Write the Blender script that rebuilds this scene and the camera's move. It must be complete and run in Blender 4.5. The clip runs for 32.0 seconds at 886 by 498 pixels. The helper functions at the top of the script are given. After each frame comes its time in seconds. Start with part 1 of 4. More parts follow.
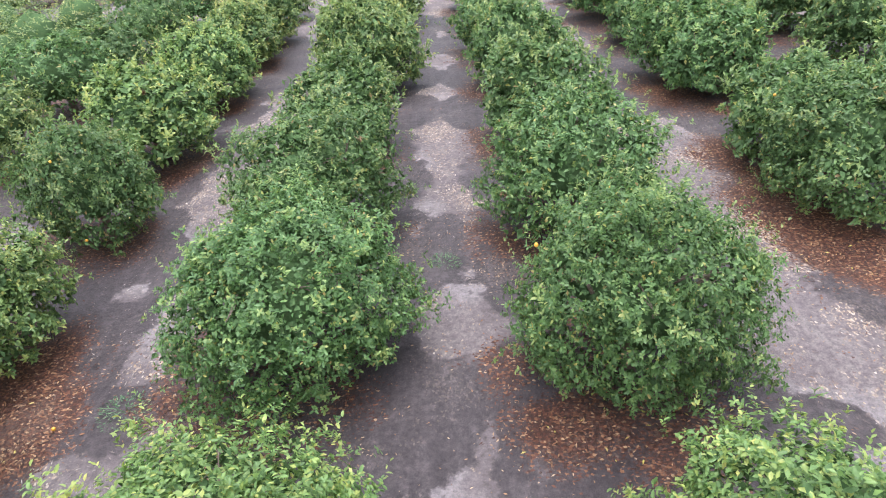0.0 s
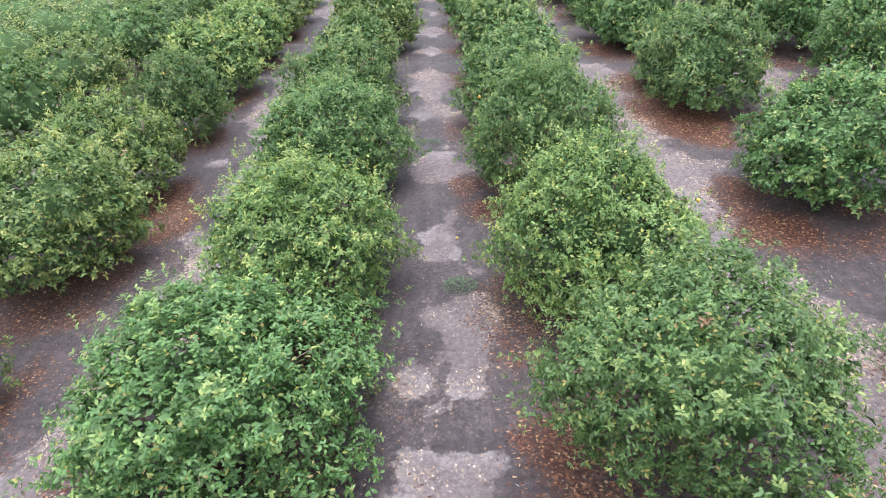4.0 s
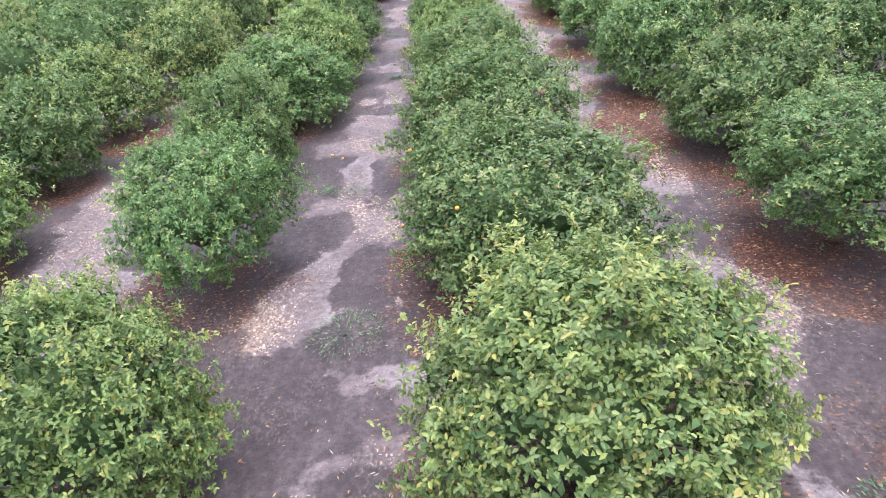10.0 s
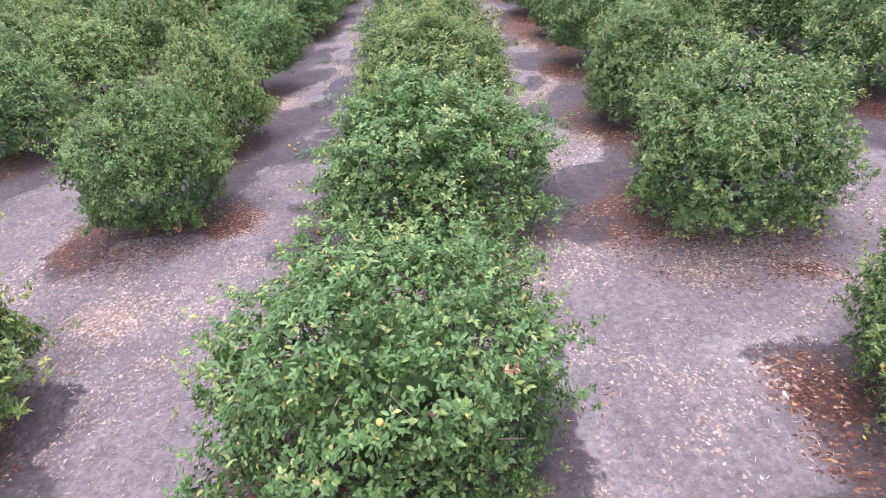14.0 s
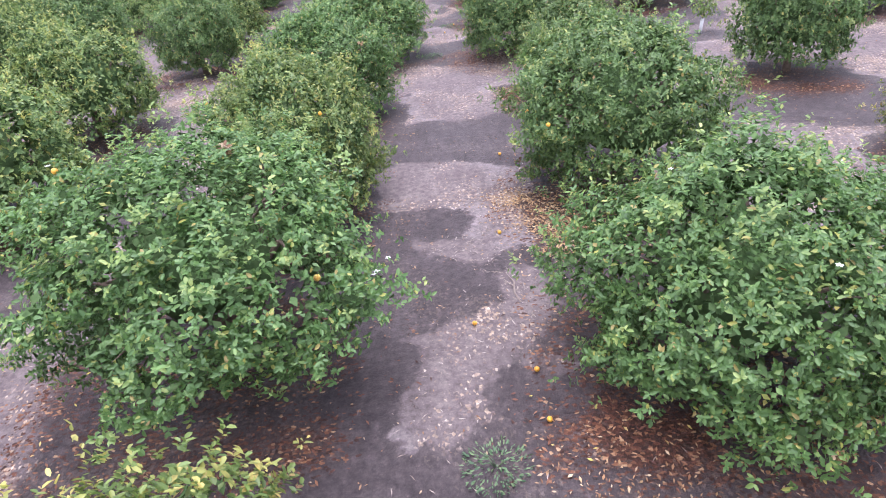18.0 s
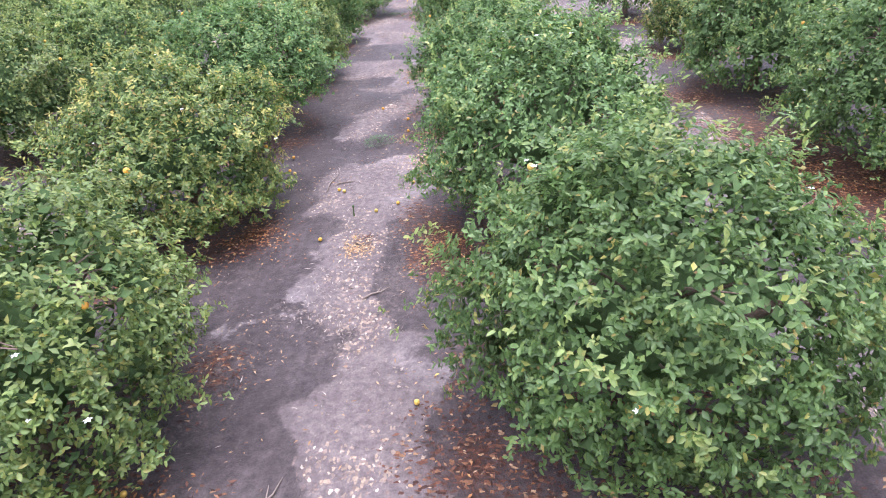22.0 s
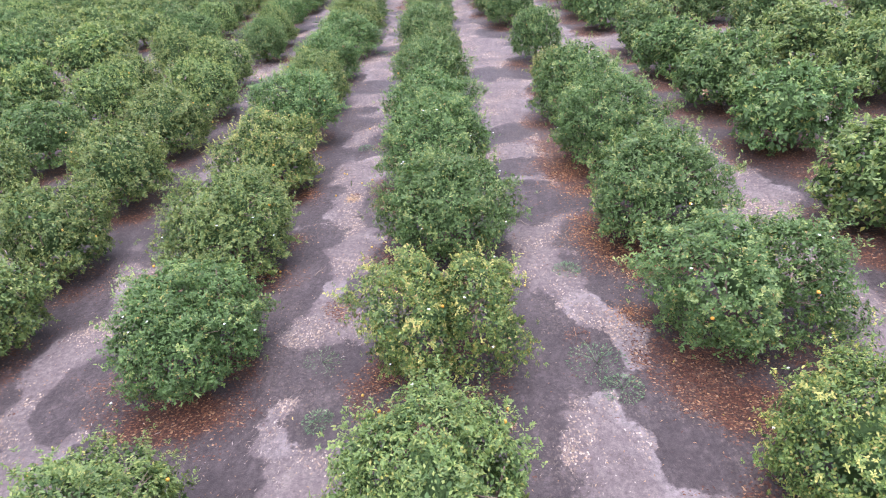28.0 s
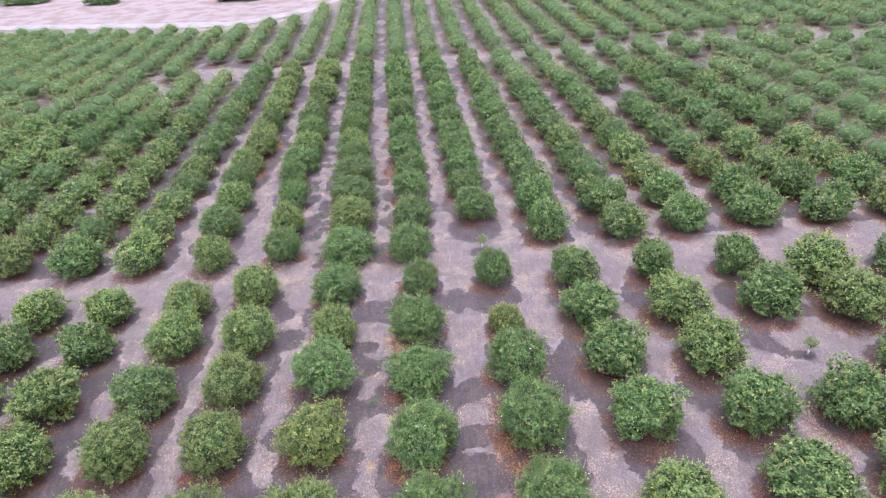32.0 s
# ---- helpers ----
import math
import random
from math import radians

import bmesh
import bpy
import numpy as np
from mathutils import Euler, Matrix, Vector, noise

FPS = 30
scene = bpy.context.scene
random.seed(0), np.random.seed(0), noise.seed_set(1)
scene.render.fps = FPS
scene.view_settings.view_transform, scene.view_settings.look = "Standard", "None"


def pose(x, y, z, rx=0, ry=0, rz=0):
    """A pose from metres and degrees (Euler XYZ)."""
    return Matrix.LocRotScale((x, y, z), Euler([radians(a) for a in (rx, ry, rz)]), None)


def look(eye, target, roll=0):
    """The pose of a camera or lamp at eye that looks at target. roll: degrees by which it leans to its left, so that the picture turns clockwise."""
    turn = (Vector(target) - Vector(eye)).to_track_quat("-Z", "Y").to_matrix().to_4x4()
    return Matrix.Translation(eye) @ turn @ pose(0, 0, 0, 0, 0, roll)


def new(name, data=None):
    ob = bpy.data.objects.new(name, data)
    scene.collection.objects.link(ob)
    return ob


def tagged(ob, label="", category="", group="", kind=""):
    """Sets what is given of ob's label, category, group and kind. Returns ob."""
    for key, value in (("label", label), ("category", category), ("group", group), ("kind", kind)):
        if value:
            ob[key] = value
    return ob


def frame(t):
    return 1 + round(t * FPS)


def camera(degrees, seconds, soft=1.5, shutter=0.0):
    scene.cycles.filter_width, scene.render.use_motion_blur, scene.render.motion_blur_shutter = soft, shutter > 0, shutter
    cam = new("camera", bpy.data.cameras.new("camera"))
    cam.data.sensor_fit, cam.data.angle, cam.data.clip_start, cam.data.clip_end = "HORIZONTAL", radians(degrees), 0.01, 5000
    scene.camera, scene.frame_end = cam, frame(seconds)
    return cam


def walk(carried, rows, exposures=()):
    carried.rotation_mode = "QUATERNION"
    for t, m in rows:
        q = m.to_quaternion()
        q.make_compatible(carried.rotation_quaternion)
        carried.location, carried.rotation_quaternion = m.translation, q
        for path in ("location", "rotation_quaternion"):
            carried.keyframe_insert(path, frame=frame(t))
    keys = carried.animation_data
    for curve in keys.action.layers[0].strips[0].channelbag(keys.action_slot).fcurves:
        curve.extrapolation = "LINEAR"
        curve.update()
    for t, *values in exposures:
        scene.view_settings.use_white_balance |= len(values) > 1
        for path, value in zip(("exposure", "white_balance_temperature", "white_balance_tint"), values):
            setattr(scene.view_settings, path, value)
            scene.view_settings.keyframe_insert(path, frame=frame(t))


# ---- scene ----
cam = camera(72.84, 32.0, soft=1.05)
PATH = [
    (0.0, (0.943, -0.556, 6.419), (0.704, 7.838, 0.988), -5.74),
    (1.0, (1.027, -2.030, 6.492), (0.799, 6.372, 1.075), -5.82),
    (2.0, (1.026, -3.633, 6.492), (0.812, 4.787, 1.101), -5.87),
    (3.0, (0.999, -5.290, 6.445), (0.770, 3.150, 1.087), -5.77),
    (3.5, (1.057, -6.139, 6.451), (0.840, 2.311, 1.107), -5.70),
    (5.5, (1.568, -9.486, 6.262), (1.335, -1.015, 0.953), -5.87),
    (6.0, (1.704, -10.386, 6.196), (1.509, -1.913, 0.888), -5.68),
    (7.0, (1.995, -12.245, 6.051), (1.800, -3.764, 0.756), -5.63),
    (8.0, (2.242, -14.340, 6.000), (2.018, -5.853, 0.716), -5.95),
    (9.0, (2.538, -16.521, 5.840), (2.231, -8.015, 0.591), -6.20),
    (10.0, (2.860, -18.915, 5.667), (2.540, -10.382, 0.462), -6.30),
    (11.0, (3.214, -21.504, 5.521), (2.872, -12.963, 0.331), -6.44),
    (12.0, (3.471, -23.931, 5.385), (3.133, -15.377, 0.216), -6.26),
    (13.0, (3.896, -26.467, 5.255), (3.555, -17.907, 0.096), -6.43),
    (13.5, (4.168, -27.724, 5.173), (3.843, -19.165, 0.011), -6.45),
    (15.5, (4.501, -32.521, 4.861), (4.462, -24.013, -0.395), -5.34),
    (16.0, (4.847, -33.724, 4.776), (4.814, -25.210, -0.470), -5.53),
    (16.5, (5.182, -35.020, 4.708), (5.140, -26.499, -0.527), -5.85),
    (17.0, (5.461, -36.198, 4.658), (5.420, -27.670, -0.563), -6.05),
    (18.0, (5.942, -38.836, 4.670), (5.900, -30.299, -0.537), -6.23),
    (19.0, (6.339, -41.094, 4.593), (6.286, -32.551, -0.604), -6.24),
    (20.0, (6.866, -43.272, 4.474), (6.776, -34.705, -0.683), -6.09),
    (21.0, (7.203, -45.244, 4.292), (7.089, -36.654, -0.827), -6.13),
    (22.0, (7.354, -47.152, 4.343), (7.304, -38.545, -0.747), -5.96),
    (23.0, (7.599, -48.979, 4.499), (7.498, -40.376, -0.597), -6.13),
    (24.0, (7.823, -50.749, 4.724), (7.714, -42.136, -0.356), -6.14),
    (25.0, (7.997, -52.425, 5.059), (7.885, -43.819, -0.033), -6.10),
    (25.5, (8.132, -53.253, 5.304), (8.012, -44.651, 0.206), -6.29),
    (27.5, (8.966, -56.806, 7.500), (8.768, -48.249, 2.329), -6.42),
    (28.0, (9.210, -57.320, 8.581), (9.031, -48.781, 3.381), -6.26),
    (29.0, (9.471, -57.803, 11.418), (9.426, -49.300, 6.156), -5.83),
    (29.5, (9.546, -58.107, 13.467), (9.574, -49.616, 8.183), -5.67),
    (30.0, (9.633, -58.414, 15.790), (9.745, -49.923, 10.509), -5.64),
    (30.5, (9.803, -58.789, 18.128), (9.949, -50.312, 12.825), -5.72),
    (31.0, (9.895, -59.141, 20.591), (10.085, -50.676, 15.271), -5.52),
    (31.5, (9.997, -59.444, 22.998), (10.211, -50.996, 17.651), -5.29),
    (32.0, (10.098, -59.698, 25.478), (10.362, -51.264, 20.111), -4.94),
]
walk(cam, [(t, look(eye, target, roll)) for t, eye, target, roll in PATH], [(0.0, 1.97, 6000, 9), (6.0, 2.0, 6000, 9), (9.5, 2.13, 6000, 18), (11.5, 2.16, 5950, 21), (13.0, 2.09, 5950, 25), (16.0, 1.93, 5950, 22), (19.0, 2.05, 5950, 22), (22.5, 2.12, 5950, 21), (25.0, 2.02, 5950, 22), (28.0, 2.0, 5950, 21), (32.0, 1.85, 5950, 21)])

# ---- sky and light: bright overcast ----
world = bpy.data.worlds.new("overcast_sky")
scene.world = world
world.use_nodes = True
wn = world.node_tree
sky = wn.nodes.new("ShaderNodeTexSky")
sky.sky_type, sky.sun_disc = "NISHITA", False
sky.sun_elevation, sky.sun_rotation = radians(70), radians(200)
sky.air_density, sky.dust_density, sky.ozone_density = 1.0, 2.0, 2.0
grey = wn.nodes.new("ShaderNodeHueSaturation")
grey.inputs["Saturation"].default_value = 0.42
wn.links.new(sky.outputs[0], grey.inputs["Color"])
wn.links.new(grey.outputs[0], wn.nodes["Background"].inputs[0])
wn.nodes["Background"].inputs[1].default_value = 0.147
sun_data = bpy.data.lights.new("sun", "SUN")
sun_data.energy, sun_data.angle, sun_data.color = 1.05, radians(38), (1.0, 0.985, 0.97)
sun = new("sun", sun_data)
sun.matrix_world = pose(0, 0, 60, 20, 0, 160)


# ---- materials ----
def nodes_of(name):
    m = bpy.data.materials.new(name)
    m.use_nodes = True
    return m, m.node_tree, m.node_tree.nodes["Principled BSDF"]


def ramp(tree, stops, source=None):
    r = tree.nodes.new("ShaderNodeValToRGB")
    e = r.color_ramp.elements
    while len(e) < len(stops):
        e.new(0.5)
    for item, (p, c) in zip(e, stops):
        item.position, item.color = p, (*c, 1)
    if source is not None:
        tree.links.new(source, r.inputs[0])
    return r.outputs[0]


def math_node(tree, op, a, b=None, clamp=False):
    n = tree.nodes.new("ShaderNodeMath")
    n.operation, n.use_clamp = op, clamp
    for i, v in enumerate((a, b)):
        if v is None:
            continue
        if isinstance(v, (int, float)):
            n.inputs[i].default_value = v
        else:
            tree.links.new(v, n.inputs[i])
    return n.outputs[0]


def mix_node(tree, fac, a, b, mode="MIX"):
    n = tree.nodes.new("ShaderNodeMix")
    n.data_type, n.blend_type = "RGBA", mode
    for i, v in ((0, fac), (6, a), (7, b)):
        if isinstance(v, (int, float)):
            n.inputs[i].default_value = v
        elif isinstance(v, tuple):
            n.inputs[i].default_value = (*v, 1)
        else:
            tree.links.new(v, n.inputs[i])
    return n.outputs[2]


def noise_node(tree, scale, detail=4.0, rough=0.55, vec=None, out=0):
    n = tree.nodes.new("ShaderNodeTexNoise")
    n.inputs["Scale"].default_value, n.inputs["Detail"].default_value = scale, detail
    n.inputs["Roughness"].default_value = rough
    if vec is None:
        g = tree.nodes.new("ShaderNodeNewGeometry")
        vec = g.outputs["Position"]
    tree.links.new(vec, n.inputs["Vector"])
    return n.outputs[out]


def smooth(tree, v, lo, hi):
    n = tree.nodes.new("ShaderNodeMapRange")
    n.interpolation_type = "SMOOTHSTEP"
    n.inputs["From Min"].default_value, n.inputs["From Max"].default_value = lo, hi
    tree.links.new(v, n.inputs["Value"])
    return n.outputs["Result"]


def leaf_material(name, stops, tint=0.5):
    """Glossy citrus leaves: each leaf its own green, each tree a little lighter or darker."""
    m, t, b = nodes_of(name)
    g = t.nodes.new("ShaderNodeNewGeometry")
    col = ramp(t, stops, g.outputs["Random Per Island"])
    info = t.nodes.new("ShaderNodeObjectInfo")
    big = noise_node(t, 1.1, 2.0)
    val = math_node(t, "ADD", math_node(t, "MULTIPLY", info.outputs["Random"], 0.26), math_node(t, "MULTIPLY", big, 0.5))
    val = math_node(t, "ADD", val, math_node(t, "MULTIPLY", noise_node(t, 5.0, 3.0, 0.6), 1.25))
    hue = t.nodes.new("ShaderNodeHueSaturation")
    t.links.new(col, hue.inputs["Color"])
    t.links.new(math_node(t, "ADD", val, 0.19), hue.inputs["Value"])
    t.links.new(math_node(t, "ADD", math_node(t, "MULTIPLY", info.outputs["Random"], 0.02), 0.49), hue.inputs["Hue"])
    t.links.new(hue.outputs[0], b.inputs["Base Color"])
    b.inputs["Roughness"].default_value = 0.42
    b.inputs["Specular IOR Level"].default_value = 0.5
    tr = t.nodes.new("ShaderNodeBsdfTranslucent")
    t.links.new(hue.outputs[0], tr.inputs["Color"])
    mx = t.nodes.new("ShaderNodeMixShader")
    mx.inputs[0].default_value = 0.40
    t.links.new(b.outputs[0], mx.inputs[1])
    t.links.new(tr.outputs[0], mx.inputs[2])
    t.links.new(mx.outputs[0], t.nodes["Material Output"].inputs["Surface"])
    return m


GREEN = leaf_material("citrus_leaves", [(0, (0.078, 0.137, 0.041)), (0.45, (0.098, 0.168, 0.049)), (0.8, (0.126, 0.203, 0.058)), (0.94, (0.174, 0.242, 0.069)), (0.975, (0.320, 0.304, 0.072)), (1, (0.285, 0.196, 0.079))])
YELLOW = leaf_material("yellowing_citrus_leaves", [(0, (0.089, 0.135, 0.037)), (0.4, (0.125, 0.183, 0.046)), (0.75, (0.187, 0.237, 0.059)), (0.92, (0.304, 0.299, 0.073)), (1, (0.354, 0.248, 0.086))])
FRESH = leaf_material("light_green_citrus_leaves", [(0, (0.096, 0.150, 0.043)), (0.4, (0.135, 0.202, 0.057)), (0.75, (0.187, 0.252, 0.071)), (0.92, (0.256, 0.297, 0.081)), (1, (0.349, 0.318, 0.081))])

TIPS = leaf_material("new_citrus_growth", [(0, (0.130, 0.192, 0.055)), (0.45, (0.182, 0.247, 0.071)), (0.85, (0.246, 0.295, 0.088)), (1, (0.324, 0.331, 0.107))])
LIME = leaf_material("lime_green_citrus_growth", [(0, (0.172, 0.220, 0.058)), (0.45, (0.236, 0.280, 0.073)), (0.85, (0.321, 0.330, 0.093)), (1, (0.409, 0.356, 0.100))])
GOLD = leaf_material("yellow_citrus_growth", [(0, (0.240, 0.266, 0.074)), (0.4, (0.317, 0.318, 0.090)), (0.8, (0.433, 0.382, 0.111)), (1, (0.496, 0.388, 0.123))])

# duller leaf tone: the shade deep inside a crown is put into its colour
INNER, it, ib = nodes_of("shaded_inner_foliage")
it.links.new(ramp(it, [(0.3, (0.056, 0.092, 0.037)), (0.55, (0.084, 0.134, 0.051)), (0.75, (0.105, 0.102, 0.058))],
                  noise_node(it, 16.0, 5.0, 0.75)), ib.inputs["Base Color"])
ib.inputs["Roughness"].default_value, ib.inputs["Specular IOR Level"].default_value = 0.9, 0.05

BARK, bt, bb = nodes_of("citrus_bark")
bt.links.new(ramp(bt, [(0.3, (0.11, 0.075, 0.055)), (0.7, (0.24, 0.17, 0.13))], noise_node(bt, 22.0, 5.0)), bb.inputs["Base Color"])
bb.inputs["Roughness"].default_value = 0.85
bump = bt.nodes.new("ShaderNodeBump")
bump.inputs["Strength"].default_value, bump.inputs["Distance"].default_value = 0.5, 0.02
bt.links.new(noise_node(bt, 40.0, 4.0), bump.inputs["Height"])
bt.links.new(bump.outputs[0], bb.inputs["Normal"])

PEEL, pt, pb = nodes_of("orange_peel")
pinfo = pt.nodes.new("ShaderNodeObjectInfo")
pt.links.new(ramp(pt, [(0.0, (0.66, 0.30, 0.03)), (0.5, (0.66, 0.37, 0.05)), (1.0, (0.62, 0.44, 0.11))], pinfo.outputs["Random"]), pb.inputs["Base Color"])
pb.inputs["Roughness"].default_value = 0.4
pbump = pt.nodes.new("ShaderNodeBump")
pbump.inputs["Strength"].default_value, pbump.inputs["Distance"].default_value = 0.3, 0.002
pt.links.new(noise_node(pt, 400.0, 2.0), pbump.inputs["Height"])
pt.links.new(pbump.outputs[0], pb.inputs["Normal"])


def dry_material(name, stops, rough=0.75):
    m, t, b = nodes_of(name)
    g = t.nodes.new("ShaderNodeNewGeometry")
    t.links.new(ramp(t, stops, g.outputs["Random Per Island"]), b.inputs["Base Color"])
    b.inputs["Roughness"].default_value = rough
    return m


FALLEN = dry_material("fallen_leaves", [(0.0, (0.040, 0.017, 0.012)), (0.40, (0.085, 0.032, 0.020)), (0.72, (0.145, 0.057, 0.031)),
                                        (0.90, (0.27, 0.13, 0.062)), (0.97, (0.43, 0.27, 0.14)), (1.0, (0.50, 0.42, 0.08))])
TAN = dry_material("dry_tan_leaves", [(0.0, (0.15, 0.070, 0.034)), (0.4, (0.26, 0.145, 0.072)), (0.8, (0.35, 0.225, 0.125)), (1.0, (0.41, 0.30, 0.19))])
RUST = dry_material("rust_orange_leaves", [(0.0, (0.085, 0.030, 0.016)), (0.35, (0.19, 0.070, 0.028)), (0.7, (0.34, 0.150, 0.052)), (0.92, (0.44, 0.24, 0.09)), (1.0, (0.52, 0.40, 0.20))])
AMBER = dry_material("golden_tan_leaves", [(0.0, (0.20, 0.100, 0.045)), (0.35, (0.34, 0.195, 0.090)), (0.75, (0.46, 0.300, 0.150)), (1.0, (0.56, 0.43, 0.27))])
STRAW = dry_material("dry_straw", [(0.0, (0.15, 0.110, 0.092)), (0.5, (0.28, 0.220, 0.180)), (1.0, (0.40, 0.345, 0.30))])
WEED = dry_material("weed_leaves", [(0.0, (0.045, 0.095, 0.045)), (0.6, (0.080, 0.145, 0.060)), (1.0, (0.15, 0.21, 0.09))], 0.6)
PLASTIC = dry_material("white_tree_guard", [(0.0, (0.62, 0.60, 0.58)), (1.0, (0.70, 0.68, 0.66))], 0.5)

# soil: dry pale crust, dark damp patches with sharp scalloped rims, leaf litter and straw
SOIL, st, sb = nodes_of("orchard_soil")


def attr(name):
    a = st.nodes.new("ShaderNodeAttribute")
    a.attribute_name = name
    return a.outputs["Fac"]


n_big, n_mid = noise_node(st, 0.22, 3.0), noise_node(st, 0.9, 5.0, 0.6)
n_fine, n_grit = noise_node(st, 6.0, 6.0, 0.65), noise_node(st, 38.0, 4.0, 0.7)
n_edge = noise_node(st, 1.6, 5.0, 0.55)
geo = st.nodes.new("ShaderNodeNewGeometry")
along = st.nodes.new("ShaderNodeVectorMath")
along.operation = "MULTIPLY"
along.inputs[1].default_value = (3.2, 0.5, 1.0)
st.links.new(geo.outputs["Position"], along.inputs[0])
n_streak = noise_node(st, 1.5, 6.0, 0.65, along.outputs[0])
dry = ramp(st, [(0.34, (0.110, 0.087, 0.087)), (0.50, (0.146, 0.118, 0.116)), (0.66, (0.202, 0.168, 0.160))],
           math_node(st, "ADD", math_node(st, "MULTIPLY", n_mid, 0.35), math_node(st, "ADD", math_node(st, "MULTIPLY", n_fine, 0.3), math_node(st, "MULTIPLY", n_streak, 0.35))))
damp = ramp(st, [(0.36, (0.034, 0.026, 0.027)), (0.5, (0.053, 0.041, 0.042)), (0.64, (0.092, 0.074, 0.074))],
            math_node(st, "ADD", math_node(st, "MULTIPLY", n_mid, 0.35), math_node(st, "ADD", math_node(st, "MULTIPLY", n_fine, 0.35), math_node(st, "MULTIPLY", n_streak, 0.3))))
wet_field = math_node(st, "ADD", attr("wet"), math_node(st, "MULTIPLY", math_node(st, "SUBTRACT", n_edge, 0.5), 1.1))
wet_field = math_node(st, "ADD", wet_field, math_node(st, "MULTIPLY", math_node(st, "SUBTRACT", noise_node(st, 7.5, 4.0, 0.6), 0.5), 0.26))
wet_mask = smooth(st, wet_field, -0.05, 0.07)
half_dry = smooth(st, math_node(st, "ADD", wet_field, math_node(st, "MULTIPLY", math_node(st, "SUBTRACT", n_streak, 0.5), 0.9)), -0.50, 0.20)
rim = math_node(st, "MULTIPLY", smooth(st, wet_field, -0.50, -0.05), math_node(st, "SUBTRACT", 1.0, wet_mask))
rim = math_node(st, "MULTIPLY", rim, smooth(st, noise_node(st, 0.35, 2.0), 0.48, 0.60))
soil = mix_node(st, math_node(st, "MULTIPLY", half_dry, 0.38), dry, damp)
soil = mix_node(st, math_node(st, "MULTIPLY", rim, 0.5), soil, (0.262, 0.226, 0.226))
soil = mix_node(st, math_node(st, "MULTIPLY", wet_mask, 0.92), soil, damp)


def flecks(scale, squash=(1, 1, 1)):
    """Small separate chips: a random value for each, and a second one for its colour."""
    v = st.nodes.new("ShaderNodeTexVoronoi")
    v.inputs["Scale"].default_value = scale
    m = st.nodes.new("ShaderNodeVectorMath")
    m.operation = "MULTIPLY"
    m.inputs[1].default_value = squash
    st.links.new(geo.outputs["Position"], m.inputs[0])
    st.links.new(m.outputs[0], v.inputs["Vector"])
    c = st.nodes.new("ShaderNodeSeparateColor")
    st.links.new(v.outputs["Color"], c.inputs[0])
    return c.outputs[0], c.outputs[1]


chip, chip_tone = flecks(25.0, (1, 1.4, 1))
chaff, chaff_tone = flecks(26.0, (1.3, 1, 1))
under_litter = math_node(st, "ADD", attr("litter"), math_node(st, "ADD", math_node(st, "MULTIPLY", math_node(st, "SUBTRACT", noise_node(st, 0.45, 3.0, 0.5), 0.5), 0.8), math_node(st, "MULTIPLY", math_node(st, "SUBTRACT", n_mid, 0.5), 1.0)))
mulch = smooth(st, math_node(st, "ADD", under_litter, math_node(st, "MULTIPLY", math_node(st, "SUBTRACT", n_grit, 0.5), 0.8)), 0.05, 0.55)
soil = mix_node(st, math_node(st, "MULTIPLY", mulch, 0.92), soil, ramp(st, [(0.35, (0.026, 0.013, 0.011)), (0.55, (0.062, 0.026, 0.017)), (0.7, (0.125, 0.055, 0.032))], n_grit))
litter_mask = smooth(st, math_node(st, "SUBTRACT", under_litter, chip), -0.14, -0.06)
litter_col = ramp(st, [(0.0, (0.036, 0.016, 0.012)), (0.40, (0.080, 0.031, 0.019)), (0.72, (0.140, 0.056, 0.030)), (0.92, (0.25, 0.125, 0.062)), (1.0, (0.42, 0.28, 0.16))], chip_tone)
soil = mix_node(st, math_node(st, "MULTIPLY", litter_mask, 0.9), soil, litter_col)
straw_amount = math_node(st, "ADD", attr("straw"), math_node(st, "MULTIPLY", math_node(st, "SUBTRACT", noise_node(st, 0.5, 4.0, 0.6), 0.5), 3.2))
straw_mask = math_node(st, "MULTIPLY", smooth(st, math_node(st, "SUBTRACT", straw_amount, chaff), -0.06, 0.04), math_node(st, "SUBTRACT", 1.0, math_node(st, "MULTIPLY", wet_mask, 0.85)))
straw_col = ramp(st, [(0.0, (0.15, 0.105, 0.092)), (0.45, (0.24, 0.180, 0.150)), (0.8, (0.36, 0.27, 0.19)), (1.0, (0.48, 0.40, 0.33))], chaff_tone)
soil = mix_node(st, math_node(st, "MULTIPLY", straw_mask, 0.8), soil, straw_col)
grit = ramp(st, [(0.28, (0.50, 0.48, 0.48)), (0.43, (0.96, 0.96, 0.96)), (0.58, (1.03, 1.03, 1.03)), (0.70, (1.75, 1.68, 1.62))], noise_node(st, 46.0, 4.0, 0.85))
soil = mix_node(st, 1.0, soil, grit, "MULTIPLY")
soil = mix_node(st, 1.0, soil, ramp(st, [(0.30, (0.60, 0.60, 0.61)), (0.70, (1.44, 1.42, 1.40))], noise_node(st, 11.0, 6.0, 0.75)), "MULTIPLY")
st.links.new(mix_node(st, attr("bare"), soil, mix_node(st, smooth(st, n_big, 0.42, 0.62), (0.245, 0.195, 0.188), (0.190, 0.138, 0.125))), sb.inputs["Base Color"])
st.links.new(math_node(st, "SUBTRACT", 0.95, math_node(st, "MULTIPLY", wet_mask, 0.35)), sb.inputs["Roughness"])
sb.inputs["Specular IOR Level"].default_value = 0.25
sbump = st.nodes.new("ShaderNodeBump")
sbump.inputs["Strength"].default_value, sbump.inputs["Distance"].default_value = 0.7, 0.05
